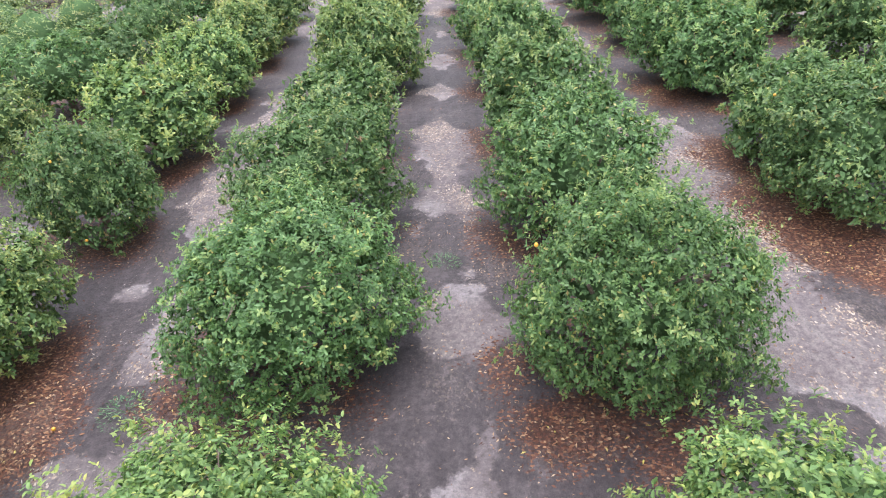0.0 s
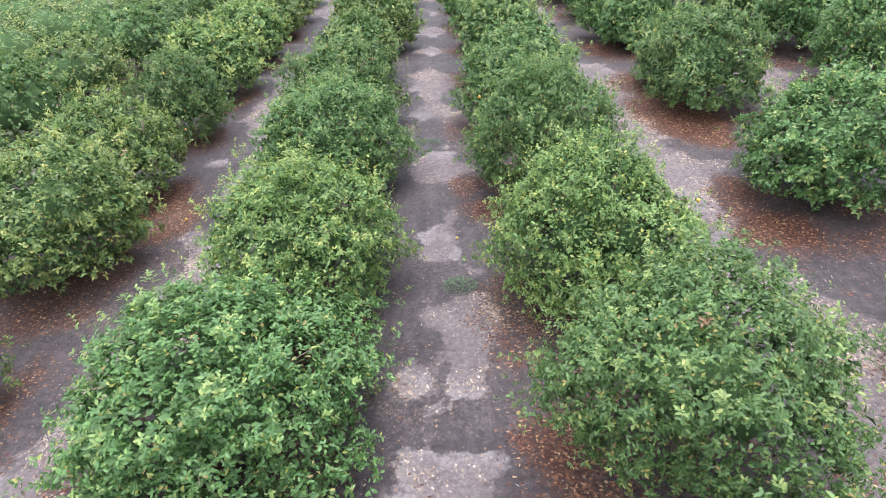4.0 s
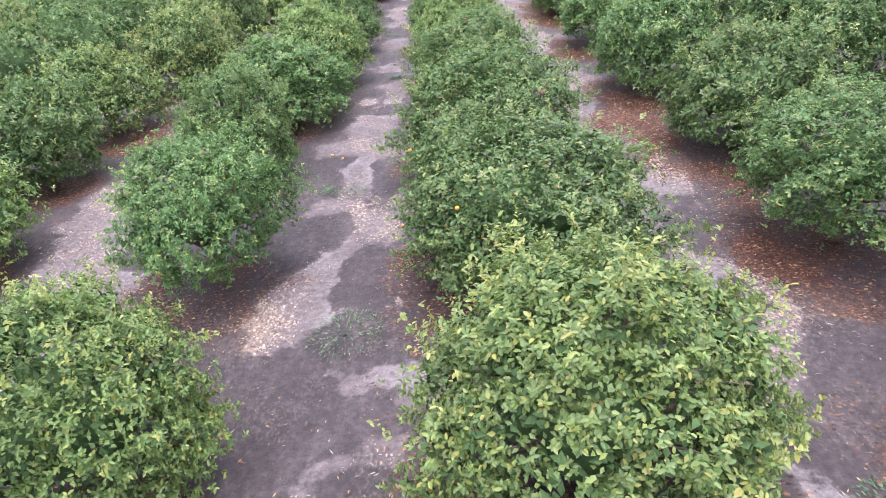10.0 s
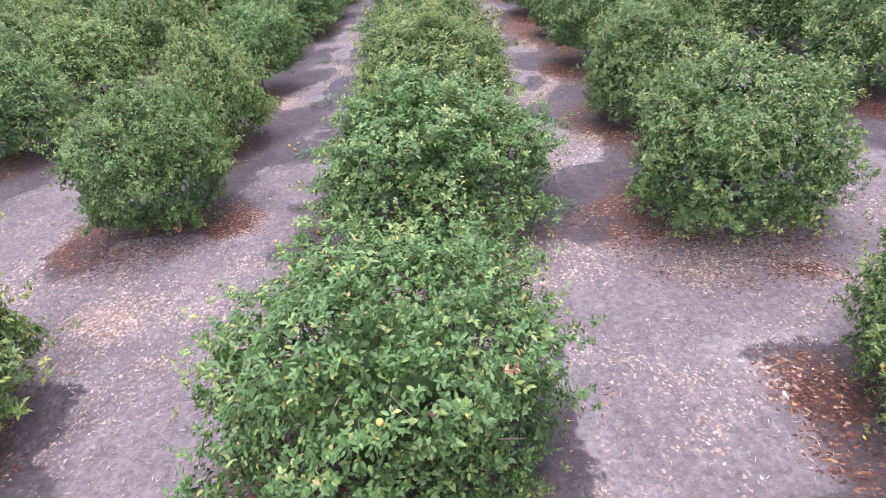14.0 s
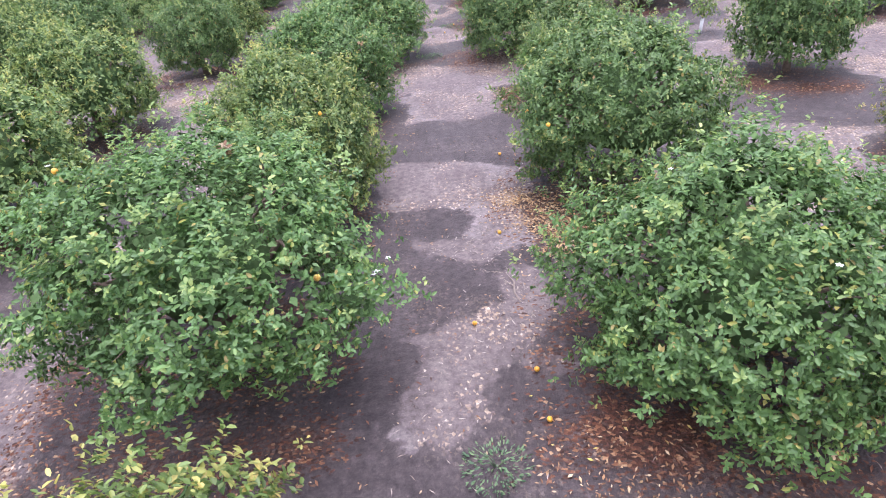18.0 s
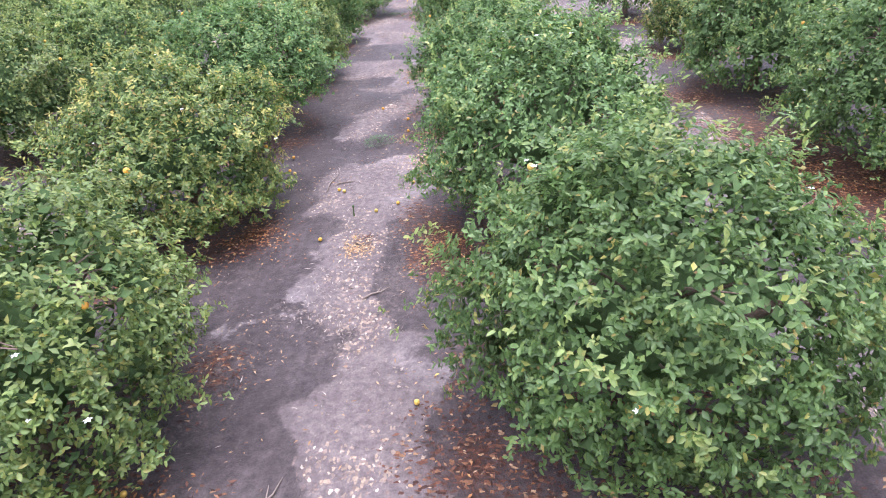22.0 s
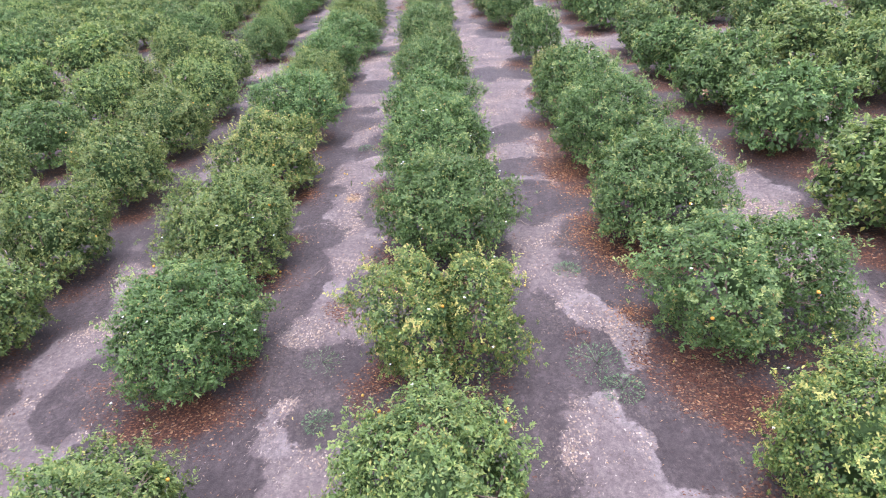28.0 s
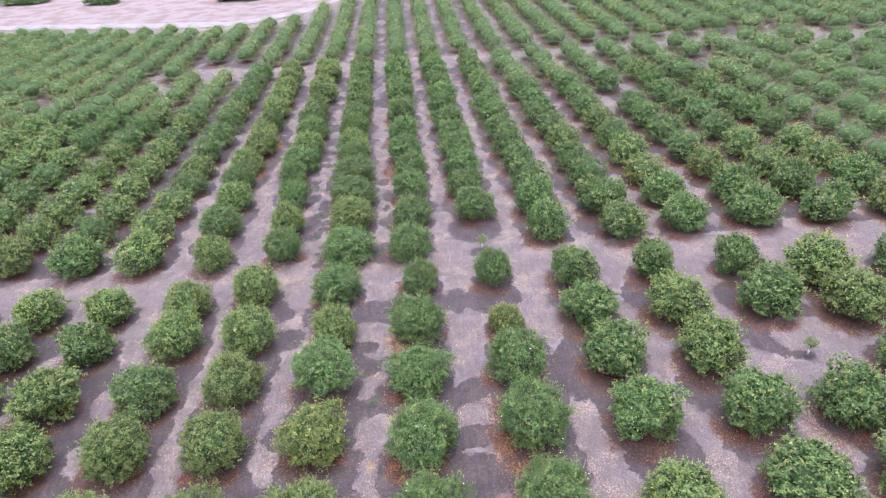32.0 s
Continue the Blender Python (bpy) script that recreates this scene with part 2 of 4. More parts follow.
st.links.new(math_node(st, "ADD", math_node(st, "MULTIPLY", n_fine, 0.7), math_node(st, "MULTIPLY", n_grit, 0.5)), sbump.inputs["Height"])
st.links.new(sbump.outputs[0], sb.inputs["Normal"])

# ---- plan of the orchard: rows run along y, about 5.5 m apart, trees about 4.5 m apart ----
rng = np.random.default_rng(7)
TREES = []  # x, y, radius, height, leaf colour, near
WETS = []   # damp patches near the trees: x, y, radius


def cross_y(x):
    """Middle of the bare cross track between the two blocks."""
    return -21.15 - 0.06 * x


def row_x(i, y):
    u = min(1.0, max(0.0, (y + 15) / 25))
    s = 5.42 - 0.2 * min(1.6, max(0.0, (y + 20) / 40))
    return 3.6 - 0.2 * u + s * i


# trees beside the way with much light new growth
LIGHT = ((3.24, -42.87), (-1.49, 1.93), (3.55, 1.55), (-1.52, -14.28), (4.0, -14.66), (3.59, -29.44))


def row(*trees, leaf=GREEN, mixed=True):
    for x, y, r, h in trees:
        # the raised pale share west of the way puts haze into leaf colour
        pale = min(math.hypot(x - u, y - v) for u, v in LIGHT) < 0.5 or (mixed and not -4 < x < 16 and rng.random() < (0.28 if x > 0 else 0.82)) or (-4 < x < 0 and y < -21 and rng.random() < 0.6)
        TREES.append((x, y, r, h, FRESH if pale and leaf == GREEN else leaf, True))


# northern block, the four rows beside the way
row((-7.12, 15.36, 1.96, 2.62), (-6.72, 11.07, 1.51, 2.76), (-7.01, 7.22, 1.66, 2.63), (-6.90, 3.60, 1.90, 2.80), (-7.61, -0.76, 1.76, 2.66), (-7.54, -4.60, 1.79, 2.67), (-7.18, -8.80, 1.75, 2.58), (-7.35, -13.50, 1.85, 2.70), (-6.65, -18.80, 1.60, 2.80))
row((-1.73, 14.62, 1.70, 2.51), (-1.80, 10.50, 1.84, 2.73), (-1.70, 6.62, 2.00, 2.73), (-1.49, 1.93, 1.81, 2.81), (-2.02, -1.45, 2.13, 2.42), (-2.00, -5.61, 1.47, 2.81), (-1.44, -9.95, 1.50, 2.72), (-1.52, -14.28, 1.58, 2.84), (-1.26, -18.55, 1.52, 2.71))
row((3.38, 14.72, 1.70, 2.51), (3.35, 10.15, 1.88, 2.68), (3.30, 5.82, 1.71, 2.97), (3.55, 1.55, 1.81, 2.85), (3.72, -2.10, 1.69, 2.80), (3.73, -5.99, 2.07, 2.75), (3.98, -10.32, 2.12, 2.62), (4.00, -14.66, 1.99, 2.83), (3.90, -19.66, 2.18, 2.67))
row((8.77, 16.73, 1.65, 2.44), (8.80, 12.33, 1.65, 2.44), (8.66, 9.85, 1.76, 2.79), (8.75, 4.10, 1.85, 2.70), (8.95, -1.50, 1.85, 2.70), (9.20, -6.10, 1.80, 2.65), (9.15, -10.30, 1.80, 2.65), (9.10, -15.20, 1.80, 2.65), (8.76, -19.99, 1.86, 2.75), mixed=False)
# southern block
row((-2.42, -23.85, 1.76, 2.74), (-1.99, -28.83, 1.85, 2.78), (-2.03, -33.20, 1.83, 2.79), (-2.03, -37.75, 1.76, 2.85), (-1.86, -42.41, 1.58, 2.79), (-2.05, -45.93, 1.71, 2.73), (-1.66, -50.17, 1.75, 2.58))
row((3.18, -37.87, 1.89, 2.81), leaf=YELLOW)
row((8.90, -34.00, 1.90, 2.59), mixed=False)
row((8.98, -38.73, 1.94, 2.94), mixed=False)
row((3.52, -24.78, 1.79, 2.65), (3.59, -29.44, 1.59, 2.78), (3.24, -42.87, 1.93, 2.72), (3.52, -47.22, 1.76, 2.53), mixed=False)
row((3.34, -33.31, 1.99, 2.84), mixed=False)
row((3.88, -52.35, 1.74, 2.73), leaf=FRESH)
row((9.45, -24.55, 1.46, 2.33), (9.00, -29.53, 1.85, 2.90), (9.05, -43.07, 1.85, 2.80), mixed=False)
row((8.91, -47.77, 1.72, 2.69), leaf=YELLOW)
row((8.64, -51.92, 1.68, 2.75), leaf=FRESH)
row((14.60, -24.60, 1.45, 2.75), (14.66, -33.83, 1.85, 2.95), (14.80, -38.32, 1.92, 2.99), (14.68, -43.15, 1.97, 2.92), (15.07, -47.62, 2.07, 2.75), mixed=False)
row((14.64, -29.97, 1.26, 1.88), (14.92, -51.90, 1.55, 2.76), leaf=YELLOW)
row((20.18, -25.34, 1.70, 2.58), (20.18, -29.66, 1.86, 2.60), (20.27, -34.31, 1.92, 2.91), (20.43, -38.71, 1.91, 2.85), (20.31, -43.93, 1.77, 2.53), (20.29, -47.60, 1.62, 2.65))
row((25.75, -25.85, 1.63, 2.72), (25.56, -30.21, 2.01, 2.80), (25.79, -34.80, 1.88, 2.98), (26.08, -39.08, 1.85, 2.84), (26.25, -43.67, 2.05, 2.78), (25.82, -48.31, 1.84, 2.72))
row((31.42, -26.31, 1.55, 2.93), (31.64, -30.52, 2.09, 2.86), (31.09, -39.50, 1.94, 2.86), (31.20, -43.99, 1.94, 2.86), (36.29, -28.08, 2.04, 3.00), (36.33, -31.71, 2.04, 3.00), (36.40, -36.66, 1.94, 2.86), (36.55, -41.31, 1.94, 2.86))
row((-7.01, -24.68, 1.75, 2.58), (-6.65, -28.64, 1.87, 2.81), (-6.99, -33.34, 1.93, 2.66), (-7.25, -37.60, 1.77, 2.94), (-7.21, -42.22, 1.77, 2.75), (-6.93, -45.98, 1.79, 2.65))
row((-12.41, -24.66, 1.58, 2.64), (-12.47, -28.45, 1.72, 2.66), (-12.85, -32.95, 2.00, 2.82), (-12.40, -37.30, 1.90, 2.80), (-12.36, -41.33, 1.79, 2.65), (-12.25, -45.57, 1.79, 2.65))
row((-17.70, -24.05, 1.75, 2.58), (-17.73, -28.14, 1.84, 2.72), (-17.87, -32.30, 1.84, 2.72), (-17.75, -36.46, 1.84, 2.72), (-23.11, -23.64, 1.84, 2.72), (-23.23, -28.18, 1.84, 2.72), (-23.09, -32.24, 1.84, 2.72))
# the rest of the southern block on the same rows
for x0, top, end in ((-17.75, -40.6, -62), (-23.2, -36.6, -62), (-28.6, -23.4, -62), (-12.3, -50.0, -62), (-6.9, -50.4, -62), (31.2, -48.5, -62), (36.5, -45.8, -62), (42.0, -28.2, -62), (20.3, -53.0, -56), (25.8, -52.8, -62)):
    for j in range(int((top - end) / 4.5) + 1):
        # half the western trees are paler, standing in for haze
        TREES.append((x0 + rng.normal(0, 0.12), top - 4.5 * j + rng.normal(0, 0.2), rng.normal(1.85, 0.08), rng.normal(2.8, 0.1), FRESH if x0 < 0 and rng.random() < 0.5 else GREEN, True))
# behind the last view
for i in range(-2, 6):
    for j in range(2):
        TREES.append((row_x(i, -60) + rng.normal(0, 0.15), -56.3 - 4.5 * j + rng.normal(0, 0.2), 1.8, 2.75, GREEN, True))
# rest of the northern block, planted on the same rows
def second_track_y(x):
    """Middle of the narrow cross track farther north."""
    return 37.3 - 0.11 * x


def north_edge(x):
    """Where the northern block ends at the dirt road."""
    return float(np.interp(x, (-160, -79, -50, -25, -12, -3, 6), (114, 86, 77, 68, 76, 92, 104)))


NEAR_TOP = 17.5
for i in range(-24, 21):
    first = cross_y(row_x(i, -18)) + 2.9 + rng.normal(0, 0.25)
    if i == 2:
        first += 4.2
    for j in range(31):
        y = first + 4.2 * j + rng.normal(0, 0.18)
        x = row_x(i, y) + rng.normal(0, 0.15)
        if -2 <= i <= 1 and y < NEAR_TOP:
            continue
        if (x > -24 and abs(y - second_track_y(x)) < 2.3) or y > north_edge(x):
            continue
        if abs(x - 10) > 0.88 * (y + 60) + 8 or rng.random() < 0.012:
            continue
        if abs(x - 35.0) < 2.6 and 7 < y < 13:
            continue
        # pale leaves are commoner at x < 0: distance haze given as leaf colour
        p = rng.random()
        TREES.append((x, y, rng.normal(1.87, 0.10) + 0.0055 * max(0.0, min(abs(x - 8) - 10, 50)), rng.normal(2.75, 0.13), YELLOW if p < 0.03 else FRESH if p < (0.56 if x < 0 else 0.22) else GREEN, -42 < x < 48 and y < (34 if -16 < x < 22 else NEAR_TOP)))

# damp patches from the sprinklers, between the trees of a row
for x, y, r, h, leaf, near in TREES:
    if -10 < x < 24 and y < 17:
        WETS.append((x + rng.uniform(-0.35, 0.35), y - 2.15 + rng.normal(0, 0.2), rng.uniform(1.9, 2.35)))
    else:
        for side in (-1, 1):
            if rng.random() < 0.8:
                WETS.append((x + side * rng.uniform(0.5, 1.5), y - 2.2 + rng.normal(0, 0.5), rng.uniform(1.3, 2.3)))


# ovals on the ground: x, y, half width, half length
DAMP, DRY, TAN_MATS, RED_MATS = [], [], [], []


def damp(*ovals):
    DAMP.extend(ovals)


def dry_crust(*ovals):
    DRY.extend(ovals)


def tan_mat(*ovals):
    TAN_MATS.extend(ovals)


def red_mat(*ovals):
    RED_MATS.extend(ovals)


# newer drifts of leaves in the southern lanes
AMBER_DRIFTS = [(7.35, -29.92, 0.5, 0.4), (7.74, -30.69, 0.61, 0.5), (7.93, -31.4, 0.6, 0.5), (7.5, -36.5, 0.5, 0.7), (6.07, -39.6, 0.2, 0.28)]
RUST_DRIFTS = [(6.35, -45.7, 0.3, 0.36), (4.43, -38.92, 0.48, 0.5), (7.33, -39.7, 0.45, 0.35), (7.65, -40.45, 0.63, 0.28), (2.93, -40.2, 0.55, 0.33), (7.76, -44.41, 0.47, 0.6), (4.09, -43.68, 0.55, 0.29), (13.48, -40.38, 0.76, 0.64), (12.88, -42.34, 0.5, 0.49), (13.14, -43.22, 0.75, 1.1), (13.6, -44.92, 0.9, 0.67), (12.95, -46.75, 0.4, 0.41), (7.45, -47.97, 0.35, 0.34), (13.36, -39.14, 0.8, 1.3)]


damp((0.7, 9.5, 0.49, 1.31), (0.9, 5.7, 1.02, 0.53), (0.7, 4.9, 0.47, 0.61), (1.7, 4.4, 0.46, 0.78), (1.6, 4, 0.36, 0.45), (1.7, 2.8, 0.31, 0.37), (0.9, 2.1, 0.46, 0.58), (0.1, 2.1, 0.4, 1.44), (1.1, 2, 0.99, 0.36), (-4.2, 1.7, 0.76, 0.48), (0.2, 0.5, 0.57, 0.46), (2, -0.2, 0.53, 0.63), (1.3, -1.3, 0.68, 0.41), (5.8, -1.6, 0.24, 0.43), (1.8, -2.8, 0.45, 0.93), (-1.1, -3.8, 0.33, 0.57), (-0.1, -5.1, 0.48, 0.43), (1.3, -5.5, 0.37, 0.42))
damp((-0.6, -6.1, 0.8, 0.73), (1.3, -6.3, 0.33, 1.05), (6.6, -6.5, 0.68, 0.75), (-0.9, -7.5, 0.49, 0.7), (0.1, -8.5, 0.67, 0.7), (-0.4, -8.7, 0.35, 0.54), (2, -8.8, 0.26, 0.49), (7.1, -9.2, 0.25, 0.7), (7.1, -9.7, 0.51, 1), (1.2, -10, 0.51, 0.65), (1.2, -10.6, 0.51, 0.75), (1.4, -11.9, 0.86, 0.73), (6.9, -11.9, 0.23, 0.52), (0.1, -13.4, 1, 1.16), (1.5, -13.5, 0.44, 0.46), (7.4, -13.7, 0.4, 0.62), (0, -14.2, 0.74, 1.92), (6.8, -14.4, 0.49, 0.71))
damp((7.3, -14.4, 0.42, 1.24), (1.5, -14.7, 0.66, 0.36), (0.59, -15.5, 0.8, 0.72), (1, -15.8, 0.43, 0.43), (2, -16.9, 0.26, 0.26), (-0.69, -16.9, 0.7, 0.6), (1.8, -17.6, 0.43, 0.43), (7.7, -18.2, 0.36, 0.8), (1.5, -18.4, 0.25, 0.19), (6.8, -19, 0.91, 1.31), (1.8, -19.2, 0.22, 0.64), (-2.6, -19.5, 0.46, 0.88), (6.3, -19.6, 0.97, 1.09), (1.6, -20.2, 0.44, 0.35), (2.5, -21, 0.57, 0.44), (2, -21.4, 0.41, 0.44), (1.8, -22.1, 0.29, 0.38), (-0.5, -26, 0.99, 0.81))
damp((6, -26.2, 0.78, 0.65), (11.8, -26.5, 0.72, 1.35), (7.2, -27, 0.7, 1.39), (6.1, -27.4, 1.26, 0.51), (0.2, -28.7, 1, 0.97), (5.6, -30.3, 0.77, 0.55), (5.2, -31.1, 0.31, 0.73), (5, -31.2, 0.54, 0.43), (7.5, -31.6, 0.5, 0.23), (5.5, -32.2, 1.04, 0.78), (5.1, -33.7, 0.38, 0.54), (6.7, -34.3, 0.46, 0.48), (17.8, -34.4, 1.16, 2.2), (4.8, -34.8, 0.54, 2.12), (11.9, -35, 0.95, 0.9), (4.8, -35.4, 0.51, 1.35), (6.3, -35.4, 0.85, 0.59), (5.7, -35.5, 1.17, 0.65))
damp((0.9, -37, 0.72, 0.8), (11.5, -38.3, 1.33, 0.75), (5, -38.8, 0.76, 0.46), (7.5, -39.4, 0.87, 0.45), (4.6, -40, 0.65, 1.14), (6.7, -40.3, 0.27, 1.18), (7, -40.7, 0.65, 0.83), (11.7, -40.9, 0.98, 1.43), (0.7, -41.3, 0.88, 1.22), (5.2, -41.6, 0.68, 0.25), (5.3, -41.9, 0.66, 0.81), (5.1, -42.4, 0.51, 0.73), (12.6, -42.8, 0.37, 0.36), (12.5, -43.3, 0.31, 0.99), (5.2, -43.8, 0.59, 0.92), (12.1, -44, 0.13, 0.58), (5.1, -44, 0.77, 1.63), (10.3, -44.1, 0.48, 0.57))
damp((4.1, -44.2, 0.92, 1.11), (6.9, -44.8, 0.55, 0.71), (6.7, -44.9, 0.39, 0.6), (22.2, -45, 0.93, 0.84), (4.7, -45.1, 0.53, 0.81), (13.0, -45.4, 0.55, 0.8), (6.2, -47.6, 1.05, 0.8), (1, -47.8, 0.77, 1.22), (11.6, -48, 0.76, 1.01), (6.5, -49.1, 0.75, 0.65), (13.1, -49.4, 1, 0.96), (5.2, -50.3, 0.36, 0.37), (12.9, -50.6, 0.63, 0.78))
dry_crust((0.7, 7.1, 0.53, 0.9), (1, 4, 0.26, 1.32), (0.6, 3.2, 0.64, 0.85), (-4.5, 2.5, 0.51, 0.3), (1, 1.1, 0.62, 0.26), (1.1, 0.1, 0.37, 0.88), (0.3, -0.3, 0.36, 0.44), (6.7, -0.6, 0.65, 1.4), (1, -2.5, 0.52, 0.9), (-0.1, -4.1, 0.74, 0.62), (0.4, -4.3, 1.13, 0.75), (1.1, -4.8, 0.73, 1.16), (6.5, -5, 0.26, 0.76), (0.5, -6, 0.49, 0.58), (0.1, -7.6, 0.56, 0.56), (7.2, -8.2, 0.43, 0.54), (1.2, -8.6, 0.68, 1.4), (6.6, -9.2, 0.44, 1.44))
dry_crust((0.1, -11.1, 0.75, 1.21), (1.4, -12.5, 0.89, 0.53), (7, -12.8, 0.42, 0.8), (6.9, -16.4, 0.85, 0.69), (1.1, -16.8, 1.08, 0.43), (7, -16.9, 0.57, 1.05), (0.5, -17.1, 1.08, 0.73), (1.1, -17.9, 0.41, 0.67), (0.1, -27.2, 0.94, 0.67), (5.7, -28.3, 0.67, 1.36), (7, -29, 0.64, 0.85), (6, -29.4, 1.19, 2.2), (6.4, -31.3, 0.77, 0.44), (12, -31.3, 1.04, 2.2), (6.3, -32.3, 0.78, 1.38), (32.4, -33.4, 2.09, 1.73), (6, -34.2, 1.22, 1.17), (5.8, -34.5, 0.53, 0.52))
dry_crust((6, -36.8, 0.89, 0.88), (11.7, -37.3, 1.03, 1.38), (6.2, -39, 0.79, 2.2), (5.9, -40.1, 0.44, 0.75), (5.3, -40.5, 0.37, 0.35), (5.1, -41.3, 0.6, 0.24), (6.3, -41.7, 0.65, 0.31), (11.8, -42.2, 0.7, 1.74), (17.8, -42.5, 0.8, 1.71), (12.2, -42.7, 0.61, 1.04), (11.4, -43.4, 0.72, 2.2), (6.2, -43.5, 0.67, 0.67), (11, -44.4, 0.64, 0.72), (5.9, -44.8, 0.77, 0.65), (11.7, -45.4, 0.45, 0.61), (5.9, -46, 0.55, 1.03), (6, -46.2, 0.95, 0.86), (12, -46.5, 0.46, 0.54))
dry_crust((0, -46.5, 0.78, 1.04), (11.8, -46.1, 0.4, 0.35), (12.3, -46.8, 0.4, 0.4), (12.8, -47.3, 0.4, 0.35), (12.4, -47.3, 0.41, 0.4), (0.3, -48.3, 0.76, 0.9), (5.6, -49.5, 0.49, 1.21), (6.5, -50.2, 0.28, 0.61), (11.5, -50.3, 0.76, 1.01))
damp((-5.1, 7.1, 0.55, 1.01), (-4.5, 5.6, 1.01, 0.61), (5.1, 4.5, 0.93, 0.55), (-5.2, 7.2, 0.67, 1.35), (-5.0, 3.5, 0.56, 0.87), (6.8, 2.5, 0.51, 0.50), (-5.5, -0.1, 0.62, 1.32))
dry_crust((0.26, -16.67, 0.55, 0.5), (1.1, -16.87, 0.74, 0.46), (1.7, -15.89, 0.36, 0.66), (6.43, -16.35, 0.7, 0.6), (6.76, -17.21, 0.95, 0.7), (11.88, -41.5, 0.7, 0.83), (11.86, -43.13, 0.65, 0.74), (11.72, -44.49, 0.5, 0.57), (11.71, -45.52, 0.47, 0.53), (11.98, -46.18, 0.52, 0.42), (12.29, -46.87, 0.54, 0.41), (12.44, -47.5, 0.45, 0.34), (6.1, 5.5, 0.70, 0.48), (-5.3, 8.6, 0.34, 0.55), (6.4, 1.2, 0.68, 0.62))
damp((0.48, -28.78, 1.06, 0.95), (-0.95, -26.09, 0.99, 0.75), (10.9, -47.2, 0.8, 1.3), (13.2, -46.0, 0.5, 0.8), (14.4, -20.6, 1.0, 0.6), (31.4, -35.2, 0.5, 0.4))
# mats of packed fallen leaves
red_mat((7.2, 12.4, 0.79, 1.18), (-6.1, 7.2, 0.67, 1.03), (7.5, 8.6, 1.10, 1.46), (-6.3, 5.4, 0.65, 0.79), (7.7, 9.9, 1.02, 2.00), (7.2, 3.6, 0.68, 2.00), (-5.8, 5.4, 0.64, 0.80), (-6.1, -0.3, 0.37, 1.39), (-5.4, 5.7, 0.79, 1.09), (-6.5, -2.2, 1.15, 0.86))
tan_mat((1.7, 8.2, 0.45, 0.6), (-5.4, 5.4, 0.44, 0.58), (-5.7, 5.3, 0.64, 0.68), (-0.6, 4.5, 0.26, 0.26), (-5, 1.7, 1.44, 0.64), (1.8, 1.2, 0.37, 0.65), (2.5, 0.9, 0.87, 0.6), (-0.9, -2.6, 0.71, 0.67), (-1.3, -3.1, 1.02, 0.41), (-0.7, -11.5, 0.79, 0.71), (7.9, -12.1, 0.84, 0.56), (2.2, -15.8, 0.29, 0.4), (7.8, -16.3, 0.6, 0.35), (7.8, -21.7, 0.54, 0.44), (-1, -21.7, 0.71, 0.51), (3.9, -21.8, 0.93, 0.79), (0.6, -21.9, 0.57, 0.32), (7.9, -30.7, 1.01, 1.17))
tan_mat((7.6, -36.5, 0.74, 1.04))
red_mat((7.5, 8.1, 0.85, 1.08), (2.6, 4.6, 0.93, 0.67), (2.3, -2.3, 0.56, 1.3), (7.4, -3.4, 0.66, 0.69), (7.4, -4.4, 1.04, 2.1), (2.2, -7.1, 0.7, 0.88), (8.4, -10.3, 1.07, 0.92), (2.3, -11.4, 0.35, 0.73), (8, -17.4, 0.21, 0.55), (0.2, -18.9, 0.65, 0.84), (2.6, -21.6, 0.37, 0.34), (3.1, -29.9, 0.4, 0.32), (4.8, -30.7, 0.41, 0.19), (7.8, -34.8, 1.09, 0.61), (13.4, -38, 1.23, 2.2), (20.6, -38.5, 1.41, 1.48), (4.2, -39, 0.68, 0.63), (7.4, -39.7, 0.38, 0.78))
red_mat((25.1, -40, 0.96, 0.68), (13.6, -43.8, 0.92, 1.52), (3.8, -44.2, 1.1, 0.52), (14.1, -44.4, 1.3, 0.62), (7.6, -44.5, 0.4, 0.55), (24.6, -44.7, 0.93, 0.74), (7.9, -48.1, 0.76, 0.42), (3.5, -48.6, 1.48, 0.77), (13.7, -49.1, 0.91, 1.07))

# ---- ground: one sheet to the horizon ----
def spread(lo, hi, step, out, far):
    mid = list(np.arange(lo, hi + 1e-6, step))
    a, s = [], step
    v = lo
    while v > -far:
        s = min(s * 1.0 + 0.0, s) if v > out[0] else s * 1.5
        s = max(s, 0.6)
        v -= s
        a.append(v)
    b, s, v = [], step, hi
    while v < far:
        s = max(s, 0.6) if v < out[1] else s * 1.5
        v += s
        b.append(v)
    return np.array(a[::-1] + mid + b)


gx, gy = spread(-14, 24, 0.2, (-100, 95), 2500), spread(-56, 20, 0.2, (-64, 118), 2500)
GX, GY = np.meshgrid(gx, gy, indexing="ij")
px, py = GX.ravel(), GY.ravel()


def field(points, reach):
    """Largest (radius - distance) over the discs, for each point of the ground."""
    best = np.full(len(px), -reach)
    best2 = best.reshape(GX.shape)
    for x, y, r in points:
        i0, i1 = np.searchsorted(gx, (x - r - reach, x + r + reach))
        j0, j1 = np.searchsorted(gy, (y - r - reach, y + r + reach))
        d = r - np.hypot(GX[i0:i1, j0:j1] - x, GY[i0:i1, j0:j1] - y)
        best2[i0:i1, j0:j1] = np.maximum(best2[i0:i1, j0:j1], d)
    return best2.ravel()


